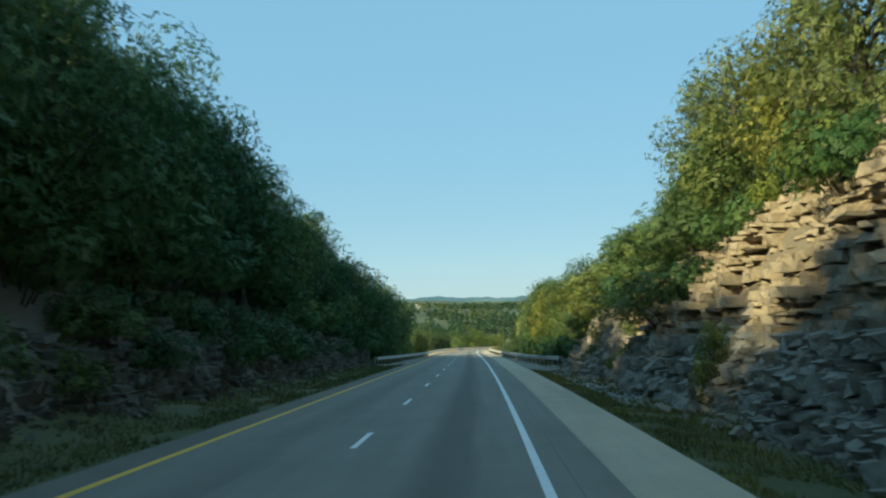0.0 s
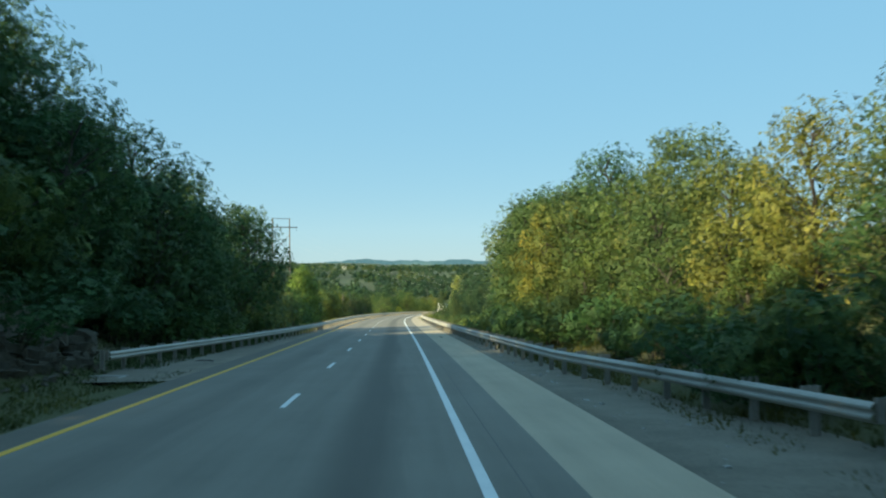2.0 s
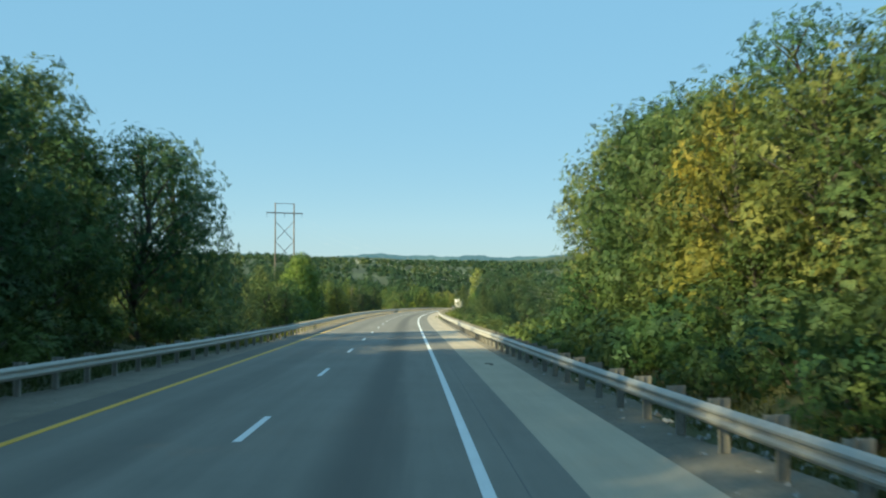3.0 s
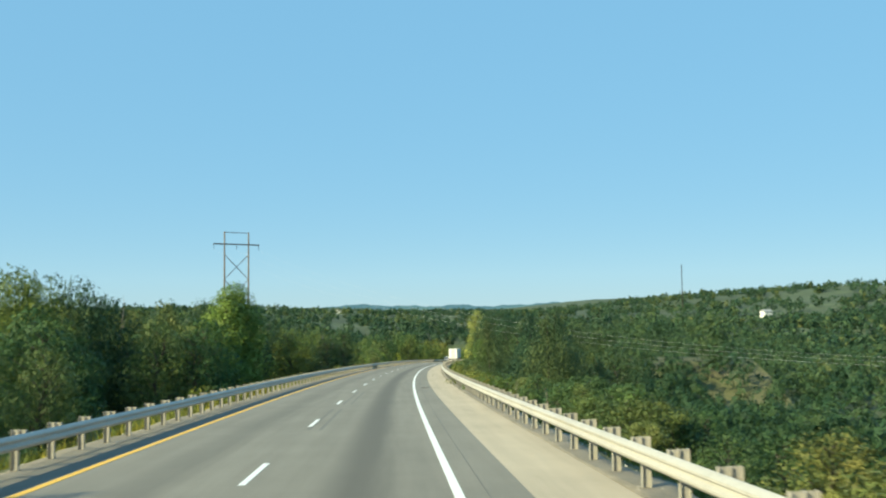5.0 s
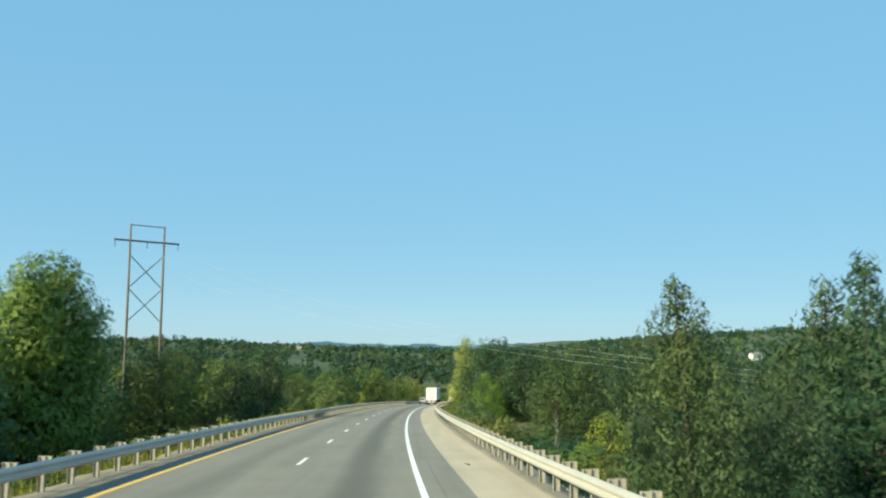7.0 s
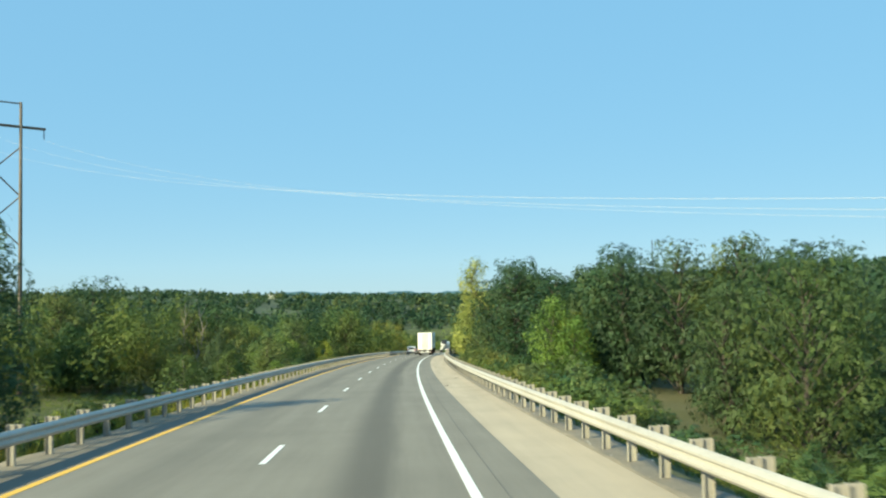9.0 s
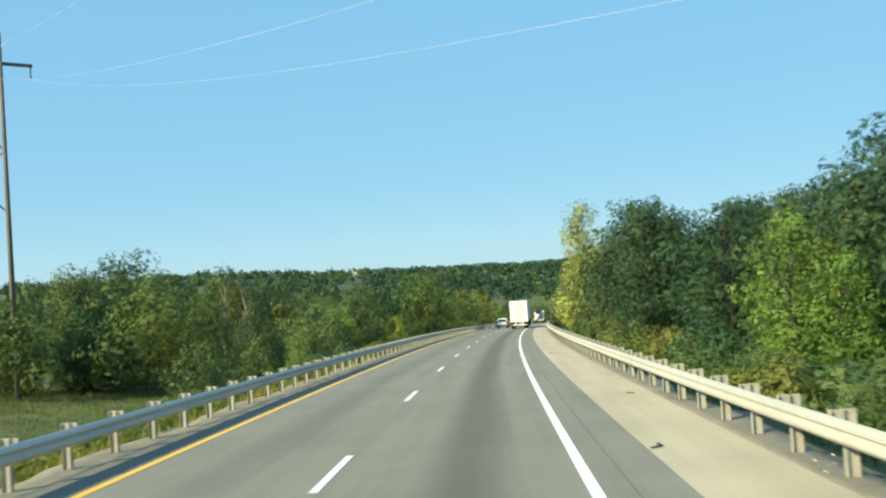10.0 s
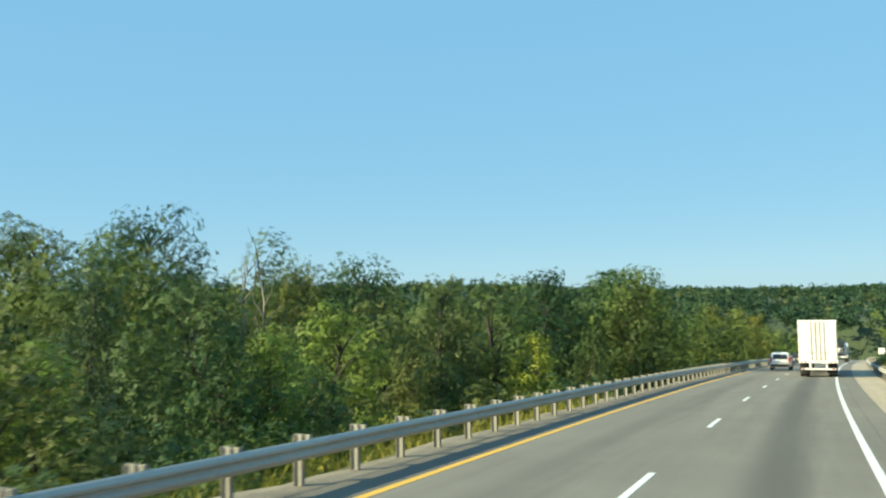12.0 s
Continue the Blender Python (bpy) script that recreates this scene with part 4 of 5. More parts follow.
def guardrail(name, label, side, line, s0, s1):
    """A W-beam rail on steel posts with blocks; line(s) is the offset of its face."""
    rail = thing(name, label, "guardrail")
    post_bm = bmesh.new()
    for x0, x1, w in ((-0.075, -0.066, 0.052), (0.066, 0.075, 0.052), (-0.067, 0.067, 0.005)):
        box(post_bm, x0, x1, -w, w, -0.5, 0.8)
    me_post = bpy.data.meshes.new("post")
    post_bm.to_mesh(me_post)
    post_bm.free()
    me_post.materials.append(M_POST)
    bb = bmesh.new()
    for x0, x1, w in ((-0.075, -0.066, 0.052), (0.066, 0.075, 0.052), (-0.067, 0.067, 0.005)):
        box(bb, x0, x1, -w, w, 0.42, 0.795)
    me_block = bpy.data.meshes.new("block")
    bb.to_mesh(me_block)
    bb.free()
    me_block.materials.append(M_POST)
    s = s0
    while s < s1:
        off = line(s)
        turn = Euler((0, 0, radians(heading(s))))
        piece("post", me_post, rail, m=Matrix.LocRotScale(road(s, off + side * 0.296, 0), turn, None))
        piece("block", me_block, rail, m=Matrix.LocRotScale(road(s, off + side * 0.143, 0), turn, None))
        s += 1.905
    s = s0
    while s < s1:
        e = min(s + 7.62, s1)
        ns = 5
        V = []
        for i in range(ns):
            st = s + (e - s + 0.12) * i / (ns - 1)
            for d, z in BEAM:
                V.append(road(st, line(st) - side * (d - 0.06), 0.42 + z))
            for d, z in reversed(BEAM):
                V.append(road(st, line(st) - side * (d - 0.066), 0.42 + z))
        c = 2 * len(BEAM)
        F = [(i * c + j, i * c + (j + 1) % c, (i + 1) * c + (j + 1) % c, (i + 1) * c + j) for i in range(ns - 1) for j in range(c)]
        piece("beam", mesh_of("beam", V, F, M_STEEL), rail)
        s = e
    return rail


guardrail("guardrail", "grey steel guardrail on steel posts along the wide paved shoulder", 1, line_r, 72.5, 600)
guardrail("guardrail", "grey steel guardrail on steel posts beside the yellow edge line", -1, line_l, 92, 600)


# ---- rock cuts: bedded limestone in courses of broken blocks ----
def block_mesh(name, seed, mat, jag=0.07):
    """An uneven broken block of about one metre each way, its face to -y."""
    r = random.Random(seed)
    bm = bmesh.new()
    bmesh.ops.create_cube(bm, size=1.0)
    bmesh.ops.subdivide_edges(bm, edges=[e for e in bm.edges if abs(e.verts[0].co.x - e.verts[1].co.x) > 0.5], cuts=2)
    for v in bm.verts:
        front = v.co.y < 0
        v.co += Vector((r.uniform(-jag, jag), r.uniform(-2 * jag, 2 * jag) if front else 0, r.uniform(-1.5 * jag, 1.5 * jag)))
        if front:
            v.co.y += r.uniform(0.02, 0.16)
            v.co.z *= r.uniform(0.8 - jag, 1.0)
    me = bpy.data.meshes.new(name)
    bm.to_mesh(me)
    bm.free()
    me.materials.append(mat)
    return me


BLOCKS = [block_mesh("stone", 200 + i, M_ROCK, 0.045) for i in range(9)]
GREY_BLOCKS = [block_mesh("stone", 240 + i, M_ROCK_GREY, 0.13) for i in range(9)]
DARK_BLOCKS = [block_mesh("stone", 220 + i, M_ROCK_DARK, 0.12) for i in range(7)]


def rock_cut(name, label, side, face, top, s0, s1, near, seed, low, high, change):
    """Beds of broken blocks up a battered face: low ones below the height change(s), thicker ledges of high ones above it.
    Those in the stretch near are pieces of their own, the rest one joined mesh a bed."""
    r = random.Random(seed)
    wall = thing(name, label, "rock face", kind="structure")
    rest = {True: ([], []), False: ([], [])}
    made, z = 0, -0.25
    while z < 9.0:
        hgt = r.choice([0.09, 0.12, 0.15, 0.19, 0.24, 0.3])
        back = r.uniform(-0.13, 0.13)
        s = s0 + r.uniform(0, 1)
        while s < s1:
            upper = z > float(np.interp(s, *change))
            tall = hgt * (1.0 if upper else 1.2)
            ln = r.uniform(0.25, 0.75) * (0.5 + hgt * 1.2) * (3.0 if upper else 1.0)
            lim = float(np.interp(s, *top)) + 0.35 * math.sin(s * 0.9) + 0.25 * math.sin(s * 2.3)
            if z < lim and r.random() > (0.1 if upper else 0.09):
                lump = 0.3 * math.sin(s * 0.31) + 0.22 * math.sin(s * 0.83 + z) + 0.16 * math.sin(s * 2.1 - z * 2.3) + 0.1 * math.sin(s * 4.3 + z * 5)
                off = side * (face + 0.51 * max(z, 0) + back * (1.3 if upper else 1) + r.uniform(-0.13, 0.13) + lump + 0.6)
                yaw = heading(s) + (90 if side < 0 else -90) + r.uniform(-1, 1) * (5 if upper else 15)
                tilt = 3 if upper else 6
                m = Matrix.LocRotScale(road(s, off, z + hgt / 2), Euler((radians(r.uniform(-tilt, tilt) + (0 if upper else 6)), radians(r.uniform(-tilt, tilt)), radians(yaw))), Vector((ln * 1.15, 1.15, tall * 1.12)))
                me = r.choice(high if upper else low)
                if near[0] < s < near[1] and z < near[2] and made < 300:
                    piece("stone", me, wall, m=m)
                    made += 1
                else:
                    V, F = rest[upper]
                    base = len(V)
                    V.extend(m @ v.co for v in me.vertices)
                    F.extend(tuple(base + i for i in p.vertices) for p in me.polygons)
            s += ln
        z += hgt
    for upper, blocks in ((False, low), (True, high)):
        V, F = rest[upper]
        if V:
            bed = piece("ledge_bed" if upper else "rubble_bed", mesh_of("rock_bed", V, F, blocks[0].materials[0]), wall)
            bed["kind"] = "stuff"
    return wall


rock_cut("wall_rock_right", "bedded tan limestone ledges over a broken grey rock slope", 1, 9.15, ([-30, 20, 27, 34, 42, 52, 60, 68], [9, 8.4, 7.0, 5.6, 4.7, 4.4, 3.4, 1.2]), -20, 68, (26, 50, 3.4), 5, GREY_BLOCKS, BLOCKS, ([-30, 15, 30, 46, 50, 54], [2.2, 2.0, 1.9, 1.9, 2.8, 6]))
rock_cut("wall_rock_left", "shade-darkened grey limestone cut under the trees", -1, 8.75, ([-30, 40, 70, 86, 95], [3.0, 2.8, 2.6, 2.0, 0.6]), -20, 94, (12, 45, 2.0), 6, DARK_BLOCKS, DARK_BLOCKS, ([-30, 100], [2.0, 2.0]))


# ---- loose stones, grass ----
def stones(name, label, seed, n, s0, s1, o0, o1, size, mat):
    r = random.Random(seed)
    V, F = [], []
    for _ in range(n):
        s, off, k = r.uniform(s0, s1), r.uniform(o0, o1), r.uniform(*size)
        m = Matrix.LocRotScale(land(s, off, k * 0.15), Euler((r.uniform(0, 3), r.uniform(0, 3), r.uniform(0, 6))), Vector((k, k * 0.8, k * 0.6)))
        me = r.choice(BLOCKS)
        base = len(V)
        V.extend(m @ v.co for v in me.vertices)
        F.extend(tuple(base + i for i in p.vertices) for p in me.polygons)
    return tagged(piece(name, mesh_of(name, V, F, mat)), label, "stones", kind="stuff")


M_PALE = rough_mat("pale_rubble", (0.24, 0.23, 0.21), (0.46, 0.445, 0.41), 1.0, 9, 0.9, 0.6, 0.02)
stones("rubble", "pale broken stones at the foot of the cut", 1, 520, 30, 66, 7.5, 8.7, (0.05, 0.19), M_PALE)
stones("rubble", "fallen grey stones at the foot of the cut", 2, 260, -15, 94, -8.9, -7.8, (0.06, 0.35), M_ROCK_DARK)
stones("rubble", "fallen tan stones at the foot of the cut", 3, 160, -15, 66, 8.4, 9.4, (0.1, 0.45), M_ROCK)
stones("rubble", "pale stones scattered on the gravel verge", 6, 520, 64, 150, 6.8, 9.0, (0.04, 0.15), M_PALE)
stones("gravel", "loose gravel under the guardrail", 4, 900, 64, 330, 6.5, 7.6, (0.02, 0.07), M_PALE)
stones("gravel", "loose gravel beside the yellow line", 5, 700, 96, 380, -5.8, -4.6, (0.02, 0.06), M_PALE)


def grass(name, label, seed, n, s0, s1, o0, o1, tall, mat):
    r = np.random.RandomState(seed)
    s, o = r.uniform(s0, s1, n), r.uniform(o0, o1, n)
    keep = wave(s, o, 4, seed) > -0.5
    s, o = s[keep], o[keep]
    n = len(s)
    p = road_np(s, o)
    p[:, 2] += ground_rel(s, o) - 0.02
    a = r.uniform(0, 6.28, n)
    side = np.stack([np.cos(a), np.sin(a), 0 * a], -1) * r.uniform(0.02, 0.05, (n, 1))
    h = r.uniform(0.4, 1.0, (n, 1)) * tall
    tip = p + np.concatenate([r.normal(size=(n, 2)) * 0.35 * h, h], 1)
    V = np.stack([p - side, p + side, tip], 1).reshape(-1, 3)
    return tagged(piece(name, leaf_mesh(name, V, 3, mat)), label, "grass", kind="stuff")


# two grass tones: one darkened for deep shade, one lighter for the less shaded right
M_GRASS_SHADE = leaf_mat("shade_dark_grass", (0.0544, 0.07, 0.0225), (0.102, 0.112, 0.0375), (0.177, 0.168, 0.0675))
M_DRY_LIGHT = leaf_mat("light_dry_grass", (0.11, 0.108, 0.04), (0.2, 0.185, 0.07), (0.32, 0.28, 0.11))
grass("grass", "short dry grass between shoulder and rock", 1, 30000, -8, 66, 6.5, 9.2, 0.2, M_DRY_LIGHT)
grass("grass", "short green grass between road and shaded rock", 2, 26000, -8, 92, -8.8, -4.9, 0.22, M_GRASS_SHADE)
grass("grass", "sparse grass under the trees past the guardrail", 5, 20000, 66, 147, 8.0, 12.0, 0.35, M_GRASS_SHADE)
grass("grass", "sparse grass at the edge of shaded woods", 6, 16000, 92, 147, -10.5, -6.6, 0.35, M_GRASS_SHADE)
grass("grass", "long weeds sloping down behind the guardrail", 3, 26000, 146, 345, 7.6, 12, 0.6, M_WEED)
grass("grass", "rough pasture grass in the hollow", 7, 60000, 330, 404, -67, -28, 0.8, M_LEAF)
grass("grass", "thick green weeds in the hollow", 8, 40000, 316, 374, -30, -10, 0.6, M_LEAF)
grass("grass", "long weeds sloping down from the guardrail", 4, 34000, 146, 400, -12, -5.9, 0.55, M_WEED)


# ---- drains, pylon, wires, mast, house, sign ----
M_IRON = plain("dark_iron", (0.035, 0.033, 0.03), 0.8, 0.2)
M_CONC = rough_mat("concrete", (0.3, 0.29, 0.27), (0.45, 0.43, 0.4), 0.8, 12, 0.9, 0.4)
M_POLE = rough_mat("weathered_pole", (0.09, 0.075, 0.06), (0.17, 0.145, 0.12), 0.6, 10, 0.9, 0.5)
M_WIRE = plain("bright_wire", (0.5, 0.51, 0.53), 0.7, 0.0)


def drain(s, off):
    d = thing("storm_drain", "concrete storm drain box with an iron grate", "drain", "storm drains", pose(*road(s, off, -0.17), 0, 0, heading(s)))
    bm = bmesh.new()
    for x0, x1, y0, y1 in ((-0.7, 0.7, -0.95, -0.8), (-0.7, 0.7, 0.8, 0.95), (-0.7, -0.55, -0.8, 0.8), (0.55, 0.7, -0.8, 0.8)):
        box(bm, x0, x1, y0, y1, -0.3, 0.14, 0.015)
    part("frame", bm, M_CONC, d)
    bm = bmesh.new()
    for i in range(11):
        box(bm, -0.55, 0.55, -0.78 + i * 0.15, -0.72 + i * 0.15, 0.0, 0.07)
    part("grate", bm, M_IRON, d, "dark iron grate")
    bm = bmesh.new()
    box(bm, -0.56, 0.56, -0.81, 0.81, -0.28, -0.25)
    part("bottom", bm, M_IRON, d)


drain(63.2, 7.75)
drain(89.3, -7.3)

pyl = thing("pylon", "tall two-pole timber power pylon with crossarm and braces", "pylon", m=pose(-48.2, 394.2, -17.3, 0, 0, 35))
HALF, REACH = 3.6, 6.9
for x in (-HALF, HALF):
    bm = bmesh.new()
    rod(bm, (x, 0, -12), (x, 0, 34.6), 0.36, 0.2, 10)
    part("pole", bm, M_POLE, pyl, soft=True)
bm = bmesh.new()
box(bm, -REACH, REACH, -0.16, 0.16, 30.9, 31.25, 0.02)
part("crossarm", bm, M_POLE, pyl)
bm = bmesh.new()
box(bm, -HALF, HALF, -0.08, 0.08, 34.3, 34.48, 0.02)
part("top_beam", bm, M_POLE, pyl)
for z0, z1 in ((28.2, 21.2), (21.2, 14.2)):
    for a, b in ((-HALF, HALF), (HALF, -HALF)):
        bm = bmesh.new()
        rod(bm, (a, 0.1, z0), (b, 0.1, z1), 0.1, sides=6)
        part("brace", bm, M_POLE, pyl)
ARMS = (-REACH + 0.2, 0.0, REACH - 0.2)
for x in ARMS:
    bm = bmesh.new()
    for i in range(8):
        rod(bm, (x, 0, 30.85 - i * 0.16), (x, 0, 30.78 - i * 0.16), 0.13, 0.05, 8)
    rod(bm, (x, 0, 30.9), (x, 0, 29.55), 0.03, sides=6)
    part("insulator", bm, M_IRON, pyl)


def wire(start):
    """A line from the pylon's arm over the road and down into the valley."""
    V, F = [], []
    pts = [start + Vector((0.574 * u, -0.819 * u, -0.26 * u + 0.0007 * u * u)) for u in np.linspace(0, 240, 60)]
    tube(V, F, pts, [0.0065] * len(pts), 6)
    tagged(piece("power_line", mesh_of("power_line", V, F, M_WIRE, soft=True)), "thin bright power line running from the pylon over the road", "power line", "power lines")


for x in ARMS:
    wire(pyl.matrix_basis @ Vector((x, 0, 29.5)))

MAST = 45 - float(far_z(332, 1190))
mast = thing("radio_mast", "thin lattice radio mast on the wooded hill", "mast", m=pose(332, 1190, float(far_z(332, 1190)) - 0.5))
bm = bmesh.new()
for k in range(3):
    a = k * 2.094
    rod(bm, (0.6 * math.cos(a), 0.6 * math.sin(a), 0), (0.6 * math.cos(a), 0.6 * math.sin(a), MAST), 0.16, sides=5)
part("leg_frame", bm, M_IRON, mast)
bm = bmesh.new()
for i in range(int(MAST / 2)):
    a, b = (i % 3) * 2.094, ((i + 1) % 3) * 2.094
    rod(bm, (0.6 * math.cos(a), 0.6 * math.sin(a), i * 2.0), (0.6 * math.cos(b), 0.6 * math.sin(b), i * 2.0 + 2), 0.08, sides=4)
part("lattice", bm, M_IRON, mast)

M_SIDING = plain("white_siding", (0.78, 0.78, 0.75), 0.6)
M_ROOF = plain("grey_roof", (0.3, 0.3, 0.31), 0.8)
M_GLASS = plain("dark_glass", (0.03, 0.035, 0.04), 0.08, 0.0, 0.05)


def house(x, y, turn, k=1.0):
    h = thing("house", "white house with a grey roof among far trees", "house", "far houses", pose(x, y, float(far_z(x, y)) + 4.2, 0, 0, turn))
    bm = bmesh.new()
    box(bm, -7 * k, 7 * k, -4 * k, 4 * k, -4, 3.6 * k)
    part("wall", bm, M_SIDING, h)
    bm = bmesh.new()
    pts = [(-7.5 * k, -4.6 * k, 3.5 * k), (-7.5 * k, 4.6 * k, 3.5 * k), (-7.5 * k, 0, 6 * k), (7.5 * k, -4.6 * k, 3.5 * k), (7.5 * k, 4.6 * k, 3.5 * k), (7.5 * k, 0, 6 * k)]
    v = [bm.verts.new(p) for p in pts]
    for f in ((0, 2, 1), (3, 4, 5), (0, 3, 5, 2), (1, 2, 5, 4), (0, 1, 4, 3)):
        bm.faces.new([v[i] for i in f])
    part("roof", bm, M_ROOF, h)
    for i in range(4):
        bm = bmesh.new()
        box(bm, (-5.5 + i * 3.4) * k, (-4.2 + i * 3.4) * k, -4.06 * k, -3.98 * k, 1.2 * k, 2.6 * k)
        part("window", bm, M_GLASS, h)


house(345, 975, 24, 0.75)
house(-114, 1540, 8, 0.6)
house(-62, 1580, -6, 0.5)
house(31, 1560, -10, 0.5)

sign = thing("road_sign", "small white road sign on a steel post", "road sign", m=pose(*land(556, 8.6), 0, 0, heading(556)))
bm = bmesh.new()
box(bm, -0.04, 0.04, 0.01, 0.07, -0.4, 3.1)
part("post", bm, M_POST, sign)
bm = bmesh.new()
box(bm, -0.6, 0.6, -0.02, 0.005, 1.9, 3.1, 0.004)
part("panel", bm, M_WHITE, sign)


# ---- vehicles ----
M_TRAILER = plain("white_trailer_paint", (0.8, 0.79, 0.77), 0.4, 0, 0.05, 1.2)
M_CAR = plain("white_car_paint", (0.8, 0.8, 0.8), 0.25, 0, 0.03)
M_DARKCAR = plain("dark_car_paint", (0.03, 0.035, 0.045), 0.22, 0, 0.05)
M_RUBBER = plain("black_rubber", (0.025, 0.025, 0.025), 0.85)
M_RIM = plain("steel_rim", (0.5, 0.5, 0.5), 0.35, 0.8)
M_RED = plain("red_lens", (0.28, 0.015, 0.015), 0.25)
M_AMBER = plain("amber_lens", (0.45, 0.2, 0.02), 0.25)
M_RODS = plain("rusty_rod", (0.46, 0.38, 0.34), 0.6, 0.1)
M_TRIM = plain("black_trim", (0.035, 0.035, 0.035), 0.6)
M_PLATE = plain("pale_plate", (0.6, 0.6, 0.58), 0.5)


def wheel(parent, x, y, r, w):
    bm = bmesh.new()
    prof = [(r * 0.6, -w / 2), (r * 0.93, -w / 2), (r, -w * 0.36), (r, w * 0.36), (r * 0.93, w / 2), (r * 0.6, w / 2)]
    n = 22
    rings = [[bm.verts.new((x + d, y + q * math.cos(6.2832 * i / n), r + q * math.sin(6.2832 * i / n))) for q, d in prof] for i in range(n)]
    for i in range(n):
        a, b = rings[i], rings[(i + 1) % n]
        for k in range(len(prof)):
            kk = (k + 1) % len(prof)
            bm.faces.new((a[k], b[k], b[kk], a[kk]))
    tyre = part("wheel", bm, M_RUBBER, parent, soft=False)
    bm = bmesh.new()
    rod(bm, (x - w * 0.4, y, r), (x + w * 0.4, y, r), r * 0.62, sides=16)
    rod(bm, (x - w * 0.47, y, r), (x + w * 0.47, y, r), r * 0.22, sides=12)
    part("rim", bm, M_RIM, tyre)


def semi_truck(s, off):
    t = thing("semi_truck", "white box trailer with closed rear doors on a semi truck", "truck", m=pose(*road(s, off), -math.degrees(TILT) * 0.93, 0, heading(s)))
    bm = bmesh.new()
    box(bm, -1.3, 1.3, 0.06, 16.1, 1.15, 4.1, 0.03)
    body = part("cargo_box", bm, M_TRAILER, t)
    for x0, x1 in ((-1.24, -0.012), (0.012, 1.24)):
        bm = bmesh.new()
        box(bm, x0, x1, 0.0, 0.055, 1.25, 3.98, 0.012)
        door = part("door", bm, M_TRAILER, t)
        for k in (0.14, 0.42):
            x = (0.012 + k) * (1 if x0 > 0 else -1)
            bm = bmesh.new()
            rod(bm, (x, -0.035, 1.2), (x, -0.035, 4.02), 0.032, sides=8)
            for z in (1.3, 1.9, 2.6, 3.3, 3.9):
                box(bm, x - 0.05, x + 0.05, -0.035, 0.002, z - 0.03, z + 0.03)
            box(bm, min(x, x + 0.3 * (1 if x > 0 else -1)), max(x, x + 0.3 * (1 if x > 0 else -1)), -0.05, -0.03, 1.72, 1.76)
            part("lock_rod", bm, M_RODS, door)
        for z in (1.45, 2.2, 2.95, 3.7):
            bm = bmesh.new()
            xe = 1.25 if x0 > 0 else -1.25
            box(bm, xe - 0.07, xe + 0.07, -0.02, 0.03, z - 0.05, z + 0.05, 0.005)
            part("hinge", bm, M_RODS, door)
    bm = bmesh.new()
    box(bm, -1.3, 1.3, -0.06, 0.1, 1.0, 1.16, 0.01)
    part("sill", bm, M_TRAILER, t)
    bm = bmesh.new()
    box(bm, -1.15, 1.15, -0.02, 0.1, 0.52, 0.64, 0.01)
    for x in (-0.55, 0.55):
        box(bm, x - 0.06, x + 0.06, 0.0, 0.08, 0.6, 1.05)
    part("underride_bar", bm, M_TRAILER, t, "white rear bumper bar")
    for i in range(2):
        bm = bmesh.new()
        box(bm, -1.1 + i * 2.02, -0.92 + i * 2.02, -0.026, -0.018, 0.54, 0.62)
        part("reflector", bm, M_RED, t)
    for x in (-1.12, -0.85, 0.85, 1.12):
        bm = bmesh.new()
        rod(bm, (x, -0.09, 1.08), (x, -0.055, 1.08), 0.055, sides=12)
        part("tail_light", bm, M_RED, t)
    bm = bmesh.new()
    box(bm, -0.17, 0.17, -0.075, -0.062, 1.02, 1.13)
    part("plate", bm, M_PLATE, t)
    for x in (-0.9, 0.9):
        bm = bmesh.new()
        box(bm, x - 0.33, x + 0.33, 0.35, 0.37, 0.25, 1.05)
        part("mud_flap", bm, M_RUBBER, t)
    for y in (1.1, 2.35):
        for x in (-1.12, -0.8, 0.8, 1.12):
            wheel(t, x, y, 0.51, 0.27)
        bm = bmesh.new()
        rod(bm, (-1.0, y, 0.51), (1.0, y, 0.51), 0.08)
        part("axle", bm, M_TRIM, t)
    bm = bmesh.new()
    for x in (-0.5, 0.5):
        box(bm, x - 0.07, x + 0.07, 0.3, 15.6, 0.85, 1.15)
    part("chassis", bm, M_TRIM, t)
    for x in (-0.9, 0.9):
        bm = bmesh.new()
        box(bm, x - 0.06, x + 0.06, 12.6, 12.75, 0.1, 1.1)
        box(bm, x - 0.13, x + 0.13, 12.5, 12.85, 0.06, 0.1)
        part("landing_leg", bm, M_TRIM, t)
    bm = bmesh.new()
    box(bm, -1.22, 1.22, 16.7, 19.0, 0.9, 3.7, 0.12)
    box(bm, -1.1, 1.1, 18.8, 20.6, 0.7, 2.1, 0.15)
    part("cab", bm, M_DARKCAR, t, "dark sleeper cab")
    bm = bmesh.new()
    box(bm, -0.45, 0.45, 14.6, 20.2, 0.6, 0.85)
    part("tractor_frame", bm, M_TRIM, t)
    for y in (14.9, 16.2):
        for x in (-1.1, -0.78, 0.78, 1.1):
            wheel(t, x, y, 0.51, 0.27)
    for x in (-1.05, 1.05):
        wheel(t, x, 19.8, 0.51, 0.3)
    return t


